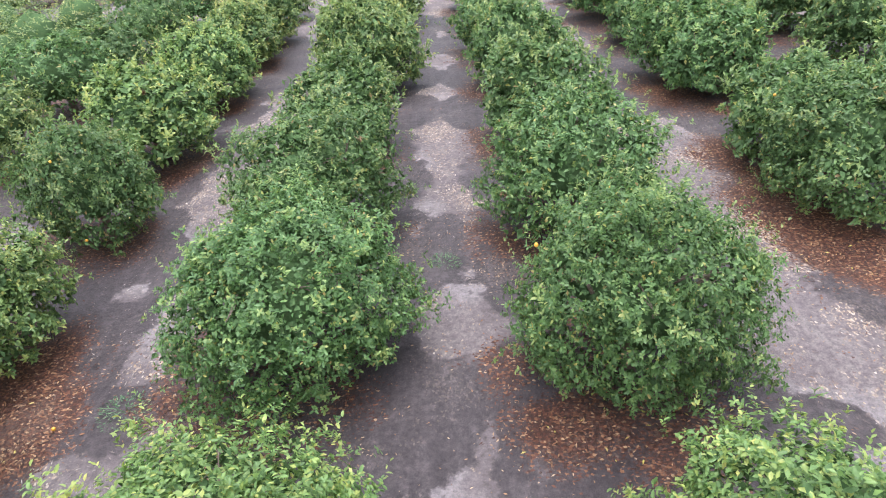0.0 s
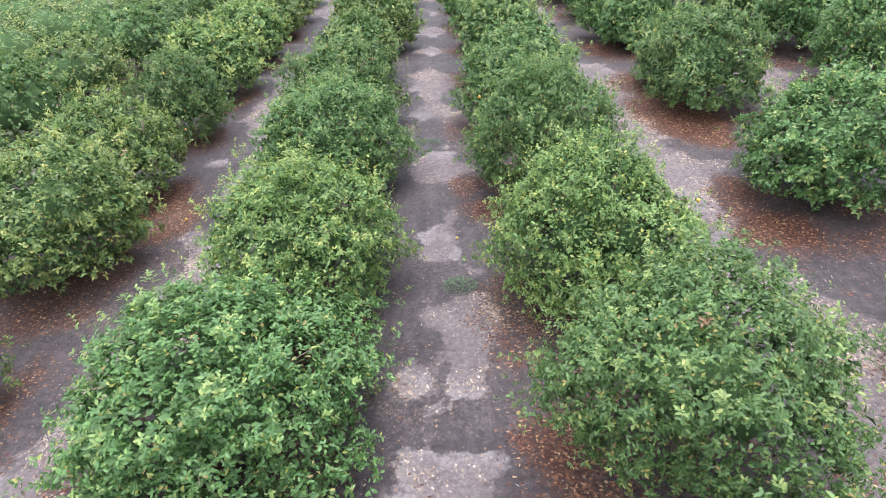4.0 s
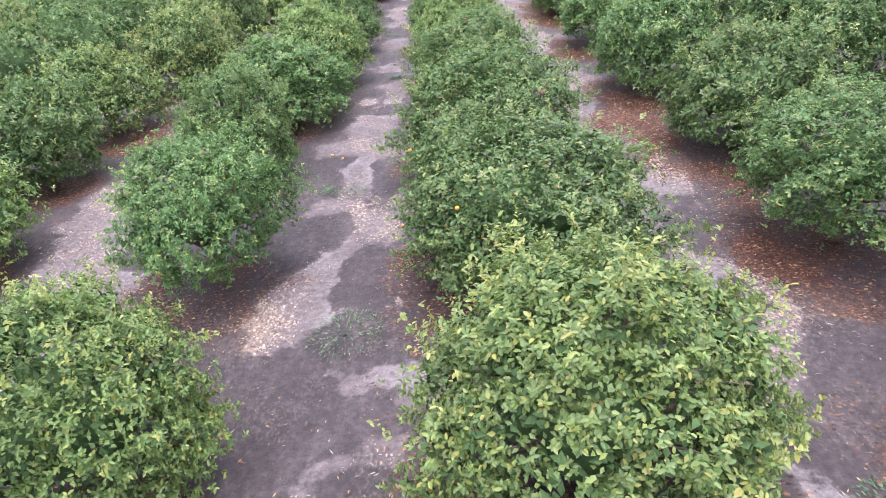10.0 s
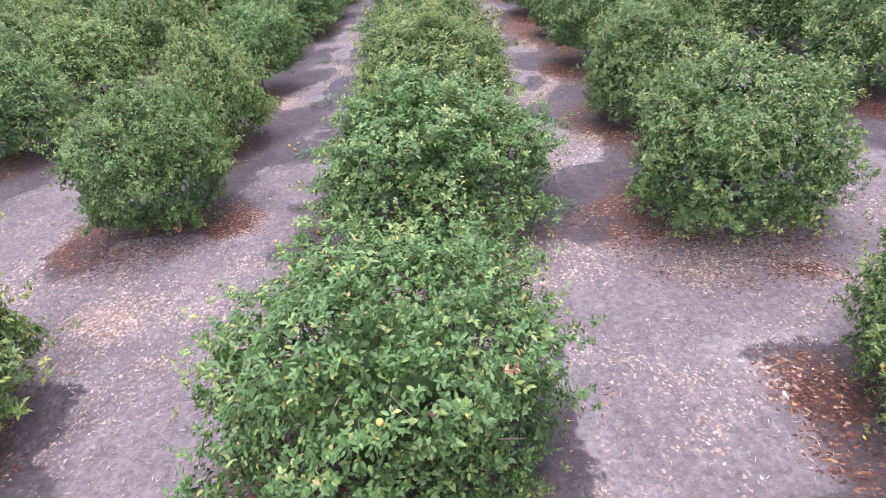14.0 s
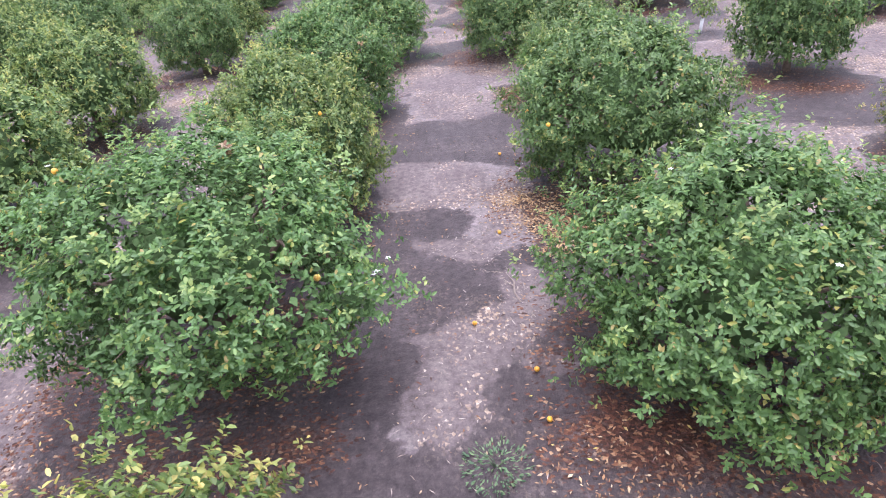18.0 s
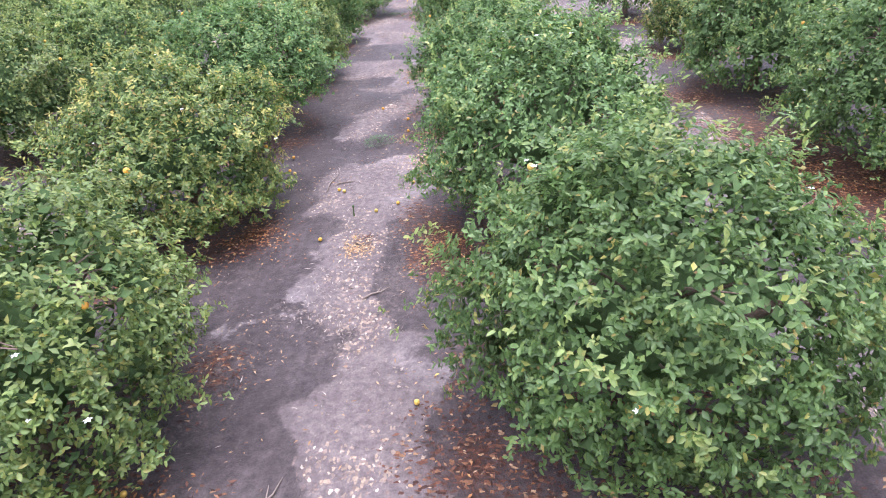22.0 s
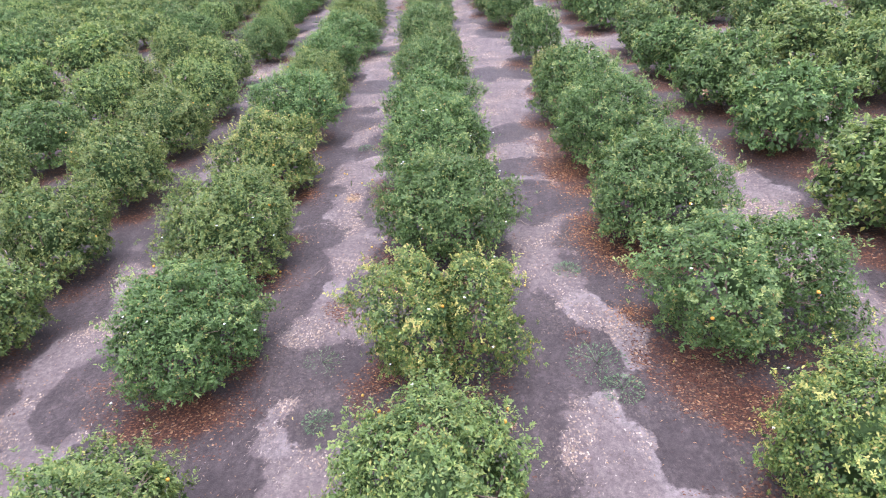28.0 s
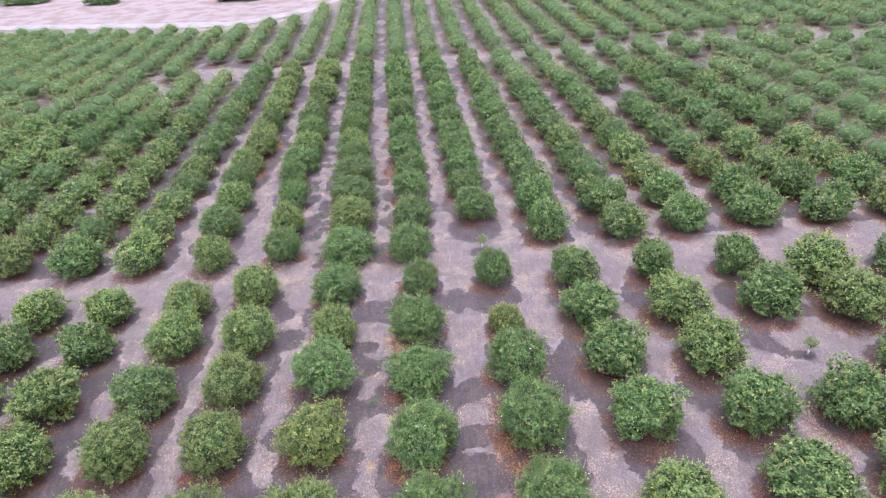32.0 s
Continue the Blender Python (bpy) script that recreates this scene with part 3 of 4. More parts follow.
def ovals(items, reach):
    """The same for ovals, in metres to their rim."""
    best = np.full(GX.shape, -reach)
    for x, y, rx, ry in items:
        i0, i1 = np.searchsorted(gx, (x - rx - reach, x + rx + reach))
        j0, j1 = np.searchsorted(gy, (y - ry - reach, y + ry + reach))
        d = np.hypot((GX[i0:i1, j0:j1] - x) / rx, (GY[i0:i1, j0:j1] - y) / ry)
        best[i0:i1, j0:j1] = np.maximum(best[i0:i1, j0:j1], (1 - d) * min(rx, ry))
    return best.ravel()


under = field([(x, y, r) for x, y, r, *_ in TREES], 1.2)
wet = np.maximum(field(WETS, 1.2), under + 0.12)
track = np.minimum(np.abs(py - cross_y(px)) - 0.3, np.abs(py - second_track_y(px)))
edge = np.interp(px, (-160, -79, -50, -25, -12, -3, 6), (114, 86, 77, 68, 76, 92, 104))
outside = np.clip((py - edge - 2.5) / 1.5, 0, 1)
wet = np.minimum(wet, (track - 1.6) * 0.9)
wet = np.minimum(wet, np.where(ovals(DRY, 1.2) > -0.3, -ovals(DRY, 1.2) * 1.3, 9.0))
wet = np.logaddexp(wet / 0.14, np.clip(ovals(DAMP, 1.2) * 1.4 + 0.06, -1, 0.6) / 0.14) * 0.14
# leaves gather on the west and south sides of each tree
litter = np.clip(field([(x - 0.45, y - 0.50, r + 0.15) for x, y, r, *_ in TREES], 1.2) * 1.1 + 0.02, -0.8, 0.34)
litter = np.maximum(litter, np.clip(ovals(RED_MATS + RUST_DRIFTS, 1.2) * 1.3 + 0.12, -0.8, 0.6))
straw = np.full(len(px), 0.05)
straw = np.maximum(straw, np.clip(ovals(TAN_MATS + AMBER_DRIFTS, 1.2) * 1.2 + 0.30, -1, 0.7))
inside = 1 - outside
wet, litter, straw = np.where(outside > 0.5, -1.0, wet), litter * inside - outside, straw * inside
hz = 0.035 * np.sin(px * 1.3 + 0.7 * np.sin(py * 0.8)) * np.sin(py * 1.1) + 0.025 * np.sin(px * 3.1 + py * 2.3)
hz = np.where(np.hypot(px, py) > 140, 0.0, hz - 0.03 * np.clip(wet, 0, 1))
ny = len(gy)
ii, jj = np.meshgrid(np.arange(len(gx) - 1), np.arange(ny - 1), indexing="ij")
a0 = (ii * ny + jj).ravel()
quads = np.stack([a0, a0 + ny, a0 + ny + 1, a0 + 1], 1)


def mesh_of(name, verts, faces, mats, index=None, smooth_shade=False):
    """A mesh from arrays of vertices and of equal-sided faces."""
    me = bpy.data.meshes.new(name)
    n, k = faces.shape
    me.vertices.add(len(verts))
    me.vertices.foreach_set("co", np.ascontiguousarray(verts, np.float32).ravel())
    me.loops.add(n * k)
    me.loops.foreach_set("vertex_index", np.ascontiguousarray(faces, np.int32).ravel())
    me.polygons.add(n)
    me.polygons.foreach_set("loop_start", np.arange(0, n * k, k, dtype=np.int32))
    for m in mats:
        me.materials.append(m)
    if index is not None:
        me.polygons.foreach_set("material_index", index.astype(np.int32))
    if smooth_shade:
        me.polygons.foreach_set("use_smooth", np.ones(n, bool))
    me.update(calc_edges=True)
    return me


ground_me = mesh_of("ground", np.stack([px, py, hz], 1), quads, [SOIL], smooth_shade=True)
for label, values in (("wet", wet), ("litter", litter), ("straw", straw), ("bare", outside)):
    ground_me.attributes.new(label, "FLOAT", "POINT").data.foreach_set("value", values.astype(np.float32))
tagged(new("ground", ground_me), "mauve grey orchard soil with damp patches and leaf litter", "ground", kind="structure")


def ground_z(x, y):
    return 0.035 * math.sin(x * 1.3 + 0.7 * math.sin(y * 0.8)) * math.sin(y * 1.1) + 0.025 * math.sin(x * 3.1 + y * 2.3)


# ---- helpers for things ----
def part(name, me, parent, label="", m=None):
    ob = new(name, me)
    ob.parent = parent
    if m is not None:
        ob.matrix_basis = m
    if label:
        ob["label"] = label
    return ob


def tube(bm, points, radii, sides=7):
    """A bent tapering round branch through the points."""
    rings = []
    for k, (p, r) in enumerate(zip(points, radii)):
        a, b = points[max(k - 1, 0)], points[min(k + 1, len(points) - 1)]
        q = (Vector(b) - Vector(a)).to_track_quat("Z", "Y")
        rings.append([bm.verts.new(Vector(p) + q @ Vector((r * math.cos(s * 2 * math.pi / sides), r * math.sin(s * 2 * math.pi / sides), 0))) for s in range(sides)])
    for u, v in zip(rings, rings[1:]):
        for s in range(sides):
            bm.faces.new((u[s], u[(s + 1) % sides], v[(s + 1) % sides], v[s]))
    bm.faces.new(rings[-1])
    bm.faces.new(rings[0][::-1])


def finish(name, bm, material, smooth_shade=True):
    me = bpy.data.meshes.new(name)
    bmesh.ops.recalc_face_normals(bm, faces=bm.faces)
    bm.to_mesh(me)
    bm.free()
    me.materials.append(material)
    if smooth_shade:
        me.polygons.foreach_set("use_smooth", np.ones(len(me.polygons), bool))
    return me


# ---- citrus crowns ----
CROWN_R, CROWN_H, CROWN_Z = 1.85, 2.75, 1.15
# outline of a crown from its skirt to its top: radius and height as shares of the whole
OUTLINE = ((0.0, 0.09), (0.62, 0.09), (0.84, 0.11), (0.95, 0.19), (1.0, 0.38), (0.97, 0.58), (0.85, 0.74), (0.60, 0.88), (0.30, 0.965), (0.0, 1.0))


def unit(v):
    return v / (np.linalg.norm(v, axis=-1, keepdims=True) + 1e-9)


at = np.linspace(0, len(OUTLINE) - 1, 90)
out_r = np.interp(at, range(len(OUTLINE)), [q[0] for q in OUTLINE])
out_z = np.interp(at, range(len(OUTLINE)), [q[1] for q in OUTLINE])
dr, dz = np.gradient(out_r) * CROWN_R, np.gradient(out_z) * CROWN_H
skin_area = np.cumsum(np.hypot(dr, dz) * (out_r + 0.02))
skin_area = (skin_area - skin_area[0]) / (skin_area[-1] - skin_area[0])


def crown_shape(rs, cleft=0.14):
    """A lobed, full-skirted crown: gives the surface point and the way out for each direction."""
    waves = [(rs.normal(0, f, (3,)), rs.uniform(0, 6.3), a) for f, a in ((1.3, 0.05), (1.6, 0.05), (1.9, 0.05), (2.4, 0.05), (3.3, 0.045), (3.6, 0.045), (5.0, 0.035), (6.0, 0.03), (7.5, 0.02))]
    split = rs.uniform(0, 6.3)
    knobs = unit(rs.normal(0, 1, (125, 3)))
    size = rs.uniform(0.4, 1.0, 125)
    masses = unit(rs.normal(0, 1, (9, 3)) + np.array([0, 0, 0.35]))
    weight = rs.uniform(0.3, 1.0, 9)

    def raw(d):
        bumps = 1 + sum(a * np.sin(d @ w * 1.6 + p) for w, p, a in waves)
        az = np.arctan2(d[:, 1], d[:, 0])
        if cleft < 0.3:
            bumps = bumps - cleft * np.exp(-((np.sin(az - split) / 0.20) ** 2)) * np.clip(d[:, 2] + 0.2, 0, 1)
        else:
            bumps = np.maximum(0.2, bumps - cleft * np.exp(-((d[:, 0] - 0.08 * d[:, 2]) / 0.27) ** 2) * np.clip((d[:, 2] + 0.5) * 1.5, 0, 1))
        bumps = bumps + 0.32 * (np.exp((d @ masses.T - 1) / 0.10) * weight).max(1) - 0.12
        bumps = bumps + 0.29 * (np.exp((d @ knobs.T - 1) / 0.014) * size).max(1) - 0.14
        q = (d[:, 2] + 1) / 2
        rad, z = np.interp(q, skin_area, out_r) * CROWN_R, np.interp(q, skin_area, out_z) * CROWN_H
        nr, nz = np.interp(q, skin_area, dz), -np.interp(q, skin_area, dr)
        flat = unit(np.stack([d[:, 0], d[:, 1], 0 * q], 1))
        p = flat * (rad * bumps)[:, None]
        p[:, 2] = np.where(z > CROWN_Z, CROWN_Z + (z - CROWN_Z) * (0.4 + 0.6 * bumps), z)
        out = flat * nr[:, None]
        out[:, 2] = nz
        return p, unit(out)

    trial = raw(unit(np.random.default_rng(1).normal(0, 1, (3000, 3))))[0]
    fit_r = CROWN_R / np.percentile(np.hypot(trial[:, 0], trial[:, 1]), 89)
    fit_z = CROWN_H / np.percentile(trial[:, 2], 99)
    grow = np.array([fit_r, fit_r, fit_z])

    def shape(d):
        p, out = raw(d)
        return p * grow, out

    shape.lift = lambda d: (np.exp((d @ knobs.T - 1) / 0.014) * size).max(1)
    return shape


def leaves_at(base, way, face, length, wide, rounded=False, fold=0.22):
    """Folded, pointed leaves along a midrib; the rounded ones have two more corners."""
    side = unit(np.cross(way, face))
    up = np.cross(side, way)
    ln, wd = length[:, None], (length * wide)[:, None]
    tip = base + way * ln - up * ln * 0.16

    def corner(along, out):
        return base + way * ln * along + side * wd * out + up * (wd * abs(out) * fold * 2 - ln * 0.16 * along * along)

    q = np.arange(len(base))[:, None]
    if rounded is None:
        v = np.stack([corner(0.15, 0.4), tip, corner(0.35, -0.5)], 1).reshape(-1, 3)
        return v, (q * 3 + [[0, 2, 1]]).reshape(-1, 3)
    if rounded:
        v = np.stack([base, corner(0.30, 0.47), corner(0.72, 0.44), tip, corner(0.72, -0.44), corner(0.30, -0.47)], 1).reshape(-1, 3)
        f = np.concatenate([q * 6 + [[0, 3, 2]], q * 6 + [[0, 2, 1]], q * 6 + [[0, 4, 3]], q * 6 + [[0, 5, 4]]], 1).reshape(-1, 3)
    else:
        v = np.stack([base, corner(0.45, 0.5), tip, corner(0.45, -0.5)], 1).reshape(-1, 3)
        f = np.concatenate([q * 4 + [[0, 2, 1]], q * 4 + [[0, 3, 2]]], 1).reshape(-1, 3)
    return v, f


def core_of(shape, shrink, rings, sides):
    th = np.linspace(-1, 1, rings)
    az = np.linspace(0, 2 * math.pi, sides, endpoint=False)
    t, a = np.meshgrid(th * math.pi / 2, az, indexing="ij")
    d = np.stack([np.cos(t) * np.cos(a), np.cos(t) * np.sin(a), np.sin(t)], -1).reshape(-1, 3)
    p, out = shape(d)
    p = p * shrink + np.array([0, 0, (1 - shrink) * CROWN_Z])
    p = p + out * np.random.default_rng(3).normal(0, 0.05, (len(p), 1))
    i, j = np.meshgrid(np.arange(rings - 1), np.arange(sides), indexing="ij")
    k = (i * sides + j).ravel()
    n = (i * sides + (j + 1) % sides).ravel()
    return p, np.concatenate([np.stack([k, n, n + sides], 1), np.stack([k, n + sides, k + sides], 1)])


def crown_mesh(seed, sprigs, per, length, shrink, rings, sides, rounded=False, inner=0, reach=0.085, cleft=0.14):
    """Sprigs of leaves over a lobed dome, larger leaves behind them, and a dense heart; the deepest take the shade
    tone.
    """
    rs = np.random.default_rng(seed)
    shape = crown_shape(rs, cleft)
    heart = np.array([0, 0, CROWN_Z])

    def sprays(count, lo, hi):
        d = unit(rs.normal(0, 1, (int(count * 1.4), 3)))
        d = d[d[:, 2] > -0.64][:count]
        sunk = rs.exponential(reach, len(d))
        if lo == 0 and inner:
            # twigs stand in tufts of seven, with hollows between the tufts
            tuft = np.arange(len(d)) // 7
            mid = d[tuft * 7]
            d = unit(mid + rs.normal(0, 0.046, d.shape))
            sunk = sunk[tuft * 7] * 0.9 + 16.0 * (1 - (d * mid).sum(1)) + rs.exponential(0.012, len(d))
        p, out = shape(d)
        depth = np.clip(sunk + lo, lo, hi)
        depth = np.where((rs.random(len(d)) < 0.11) & (lo < 0.05), -rs.uniform(0.0, 0.10, len(d)), depth)
        luck = rs.random(len(d))
        if lo == 0 and inner:
            luck = np.clip(0.75 * luck[tuft * 7] + 0.25 * luck, 0, 1)
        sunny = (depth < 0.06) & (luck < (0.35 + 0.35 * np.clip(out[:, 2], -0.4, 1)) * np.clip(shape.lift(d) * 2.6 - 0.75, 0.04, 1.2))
        return heart + (p - heart) * (1 - depth)[:, None], out, sunny

    tip, out, sunny = sprays(sprigs, 0.0, 0.34)
    n = len(tip)
    grow = unit(out + np.array([0, 0, 0.45]) + rs.normal(0, 0.35, (n, 3)))
    base, way, face = [], [], []
    side = unit(np.cross(grow, rs.normal(0, 1, (n, 3))))
    other = np.cross(grow, side)
    for k in range(per):
        # leaves stand round the end of each twig like a rosette
        a = k * 2.4 + rs.normal(0, 0.35, (n, 1))
        w = unit(grow * rs.uniform(0.05, 0.85, (n, 1)) + side * np.cos(a) + other * np.sin(a) + rs.normal(0, 0.15, (n, 3)))
        base.append(tip - grow * (0.020 * k) * (length / 0.1) + rs.normal(0, 0.010, (n, 3)))
        way.append(w)
        face.append(grow + np.array([0, 0, 0.45]) + rs.normal(0, 0.28, (n, 3)))
    if inner > 300:
        d = unit(rs.normal(0, 1, (60, 3)) * np.array([1, 1, 0.6]) + np.array([0, 0, 0.7]))
        foot, fo = shape(d)
        stem = unit(fo * 0.6 + np.array([0, 0, 0.8]) + rs.normal(0, 0.25, foot.shape))
        rise = rs.uniform(0.05, 0.30, (len(foot), 1)) * rs.uniform(0.5, 1.3, (len(foot), 1))
        for k in range(9):
            base.append(foot + stem * rise * (k / 8) + rs.normal(0, 0.006, foot.shape))
            way.append(unit(stem * 0.6 + rs.normal(0, 0.7, foot.shape)))
            face.append(stem + np.array([0, 0, 0.6]) + rs.normal(0, 0.3, foot.shape))
    base, way, face = (np.concatenate(q) for q in (base, way, face))
    base[:, 2] = np.maximum(base[:, 2], 0.20)
    v, f = leaves_at(base, way, face, length * rs.uniform(0.6, 1.35, len(base)), 0.47, rounded)
    sides_of = len(f) // len(base)
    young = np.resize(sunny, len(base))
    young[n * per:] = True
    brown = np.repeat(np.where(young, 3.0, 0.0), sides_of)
    if inner > 300:
        spot = base[rs.integers(0, n, 1)]
        gone = (np.linalg.norm(base[:, None] - spot, axis=2) < 0.09).any(1)
        brown = np.repeat(np.where(gone, 2.0, np.where(young, 3.0, 0.0)), sides_of)
    mi = [brown]
    if inner:
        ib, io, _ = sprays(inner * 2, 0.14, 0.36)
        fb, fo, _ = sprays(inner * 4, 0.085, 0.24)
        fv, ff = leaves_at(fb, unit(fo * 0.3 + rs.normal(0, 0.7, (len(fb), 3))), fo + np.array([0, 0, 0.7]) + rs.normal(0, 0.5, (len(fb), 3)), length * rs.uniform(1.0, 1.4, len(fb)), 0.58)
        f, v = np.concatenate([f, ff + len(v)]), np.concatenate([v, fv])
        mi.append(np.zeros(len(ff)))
        # deepest leaves, and the heart below, carry the painted shade
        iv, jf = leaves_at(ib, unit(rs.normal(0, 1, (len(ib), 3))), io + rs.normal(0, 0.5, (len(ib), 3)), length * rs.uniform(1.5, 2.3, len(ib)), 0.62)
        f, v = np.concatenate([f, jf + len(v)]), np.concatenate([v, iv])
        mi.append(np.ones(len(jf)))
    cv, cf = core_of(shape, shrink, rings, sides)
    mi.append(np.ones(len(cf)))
    return np.concatenate([v, cv]), np.concatenate([f, cf + len(v)]), np.concatenate(mi)


def trunk_mesh(seed):
    rs = random.Random(seed)
    bm = bmesh.new()
    lean = (rs.uniform(-0.08, 0.08), rs.uniform(-0.08, 0.08))
    tube(bm, [(0, 0, -0.08), (lean[0] * 0.4, lean[1] * 0.4, 0.25), (lean[0], lean[1], 0.55), (lean[0] * 1.3, lean[1] * 1.3, 0.8)], [0.14, 0.105, 0.10, 0.09], 9)
    for k in range(5):
        a = k * 1.257 + rs.uniform(-0.3, 0.3)
        ca, sa, rch = math.cos(a), math.sin(a), rs.uniform(0.85, 1.25)
        tube(bm, [(lean[0], lean[1], 0.6 + 0.04 * k), (0.35 * ca * rch, 0.35 * sa * rch, 1.0), (0.8 * ca * rch, 0.8 * sa * rch, 1.4 + rs.uniform(-0.2, 0.3)), (0.95 * ca * rch, 0.95 * sa * rch, 1.6 + rs.uniform(-0.4, 0.5))], [0.065, 0.05, 0.035, 0.015], 6)
    for k in range(16):
        a, h, rch = rs.uniform(0, 6.283), rs.uniform(0.9, 2.0), rs.uniform(0.75, 1.0)
        out = 1.5 * rch * math.sqrt(max(0.1, 1 - ((h - 1.15) / 1.5) ** 2))
        ca, sa = math.cos(a), math.sin(a)
        tube(bm, [(0.35 * ca, 0.35 * sa, h * 0.75), (0.62 * out * ca, 0.62 * out * sa, h * 0.95), (out * math.cos(a + 0.15), out * math.sin(a + 0.15), h + rs.uniform(-0.15, 0.2))], [0.022, 0.013, 0.005], 5)
    return finish("trunk", bm, BARK)


SEATS = {}


def crowns(count, *shape):
    made = []
    for k in range(count):
        skin = crown_shape(np.random.default_rng(shape[0] + k), shape[9] if len(shape) > 9 else 0.14)
        pick = unit(np.random.default_rng(900 + k).normal(0, 1, (60, 3)))
        pick = pick[(pick[:, 2] > -0.25) & (pick[:, 2] < 0.85)]
        v, f, mi = crown_mesh(shape[0] + k, *shape[1:])
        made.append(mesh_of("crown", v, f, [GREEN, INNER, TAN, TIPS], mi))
        SEATS[made[-1].name] = skin(pick)[0]
    return made


FINE = crowns(6, 100, 3900, 7, 0.058, 0.42, 14, 22, True, 1700)
MID = crowns(6, 150, 2000, 6, 0.082, 0.46, 12, 20, False, 1000)
PLAIN = crowns(5, 200, 1000, 5, 0.125, 0.55, 10, 18, False, 520)
CLEFT = crowns(1, 180, 3600, 7, 0.060, 0.30, 14, 22, True, 1300, 0.08, 1.0)[0]
RAISED = crowns(1, 190, 3700, 7, 0.058, 0.40, 14, 22, True, 1500)[0]  # trees whose skirt stands clear of the ground
co = np.empty(len(RAISED.vertices) * 3, np.float32)
RAISED.vertices.foreach_get("co", co)
co[2::3] = 0.62 + (co[2::3] - 0.25) * (CROWN_H - 0.62) / (CROWN_H - 0.25)
RAISED.vertices.foreach_set("co", co)
LOW = crowns(4, 250, 1050, 5, 0.115, 0.60, 8, 14, False, 220)
TRUNKS = [trunk_mesh(k) for k in range(4)]

bm = bmesh.new()
bmesh.ops.create_uvsphere(bm, u_segments=10, v_segments=7, radius=0.031)
for vert in bm.verts:
    if vert.co.z > 0.030:
        vert.co.z -= 0.004
FRUIT = finish("orange", bm, PEEL)

BLOOM = dry_material("white_petals", [(0.0, (0.78, 0.78, 0.74)), (1.0, (0.84, 0.84, 0.80))], 0.5)
turn = np.arange(5) * 1.2566
v, f = leaves_at(np.zeros((5, 3)), unit(np.stack([np.cos(turn), np.sin(turn), np.full(5, 0.35)], 1)), np.tile(np.array([0, 0, 1.0]), (5, 1)), np.full(5, 0.032), 0.5, True)
FLOWER = mesh_of("blossom", v, f, [BLOOM])

LABEL = {GREEN.name: "low round orange tree with dense dark green foliage on bare soil",
         FRESH.name: "low round orange tree with light green leaves on soil",
         YELLOW.name: "orange tree with sparse yellowing leaves on bare soil"}
prng = random.Random(5)
TWO_STEMMED = ((8.91, -47.77), (15.07, -47.62))  # trees parted down the middle
FULL_SKIRTED = ((-2.02, -1.45), (3.90, -19.58))  # wide trees, closed to the ground
BARE_STEMMED = ((9.15, -10.3), (3.34, -33.31), (-1.44, -9.95), (3.72, -2.10))
FAR = []
for x, y, r, h, leaf, near in TREES:
    if not near:
        FAR.append((x, y, r, h, leaf))
        continue
    close = -11 < x < 17.5 and -54 < y < 12
    remote = y < -54 or (y > -14 and not -11 < x < 17.5)
    beside = (-4 < x < 6 and -21 < y < 8) or (6 < x < 11 and -21 < y < -8) or (1 < x < 12 and -53 < y < -19) or (12 < x < 16 and -53 < y < -37)
    root = tagged(new("orange_tree"), LABEL[leaf.name], "tree", "orchard trees")
    s, tall = r / CROWN_R, h / CROWN_H
    root.matrix_basis = pose(x, y, ground_z(x, y), 0, 0, prng.uniform(0, 360)) @ Matrix.Diagonal((s, s, tall, 1))
    part("trunk", prng.choice(TRUNKS), root)
    two = near and min(math.hypot(x - u, y - v) for u, v in TWO_STEMMED) < 0.4
    if two:
        root.matrix_basis = pose(x, y, ground_z(x, y), 0, 0, 8 * math.sin(y)) @ Matrix.Diagonal((s, s, tall, 1))
    bare = min(math.hypot(x - u, y - v) for u, v in BARE_STEMMED) < 0.4
    full = min(math.hypot(x - u, y - v) for u, v in FULL_SKIRTED) < 0.4
    crown = part("crown", CLEFT if two else FINE[4] if full else RAISED if bare else prng.choice(FINE if beside else MID if close else LOW if remote else PLAIN), root)
    seats = list(SEATS[crown.data.name])
    crown.material_slots[0].link = "OBJECT"
    crown.material_slots[0].material = leaf
    crown.material_slots[3].link = "OBJECT"
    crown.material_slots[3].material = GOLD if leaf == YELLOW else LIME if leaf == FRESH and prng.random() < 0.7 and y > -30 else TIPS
    if close and (y < -20 or prng.random() < 0.35):
        for k in range(prng.randint(1, 4) if y < -20 else 2):
            p = prng.choice(seats)
            part("orange", FRUIT, root, m=Matrix.Translation((p[0] * 0.97, p[1] * 0.97, CROWN_Z + (p[2] - CROWN_Z) * 0.97)))
    if 1 < x < 16 and y < -30:
        for k in range(7):
            p = prng.choice(seats)
            part("blossom", FLOWER, root, "white citrus blossom", Matrix.Translation((p[0] * 1.01, p[1] * 1.01, p[2] + 0.01)))

# the far trees of the block, one by one in one mesh
VV, FF, MM, off = [], [], [], 0
mats = [GREEN, FRESH, YELLOW, INNER, TIPS, LIME, GOLD]
shapes = []
for k in range(6):
    shapes.append(crown_mesh(300 + k, 640, 3, 0.155, 0.66, 7, 12, None))
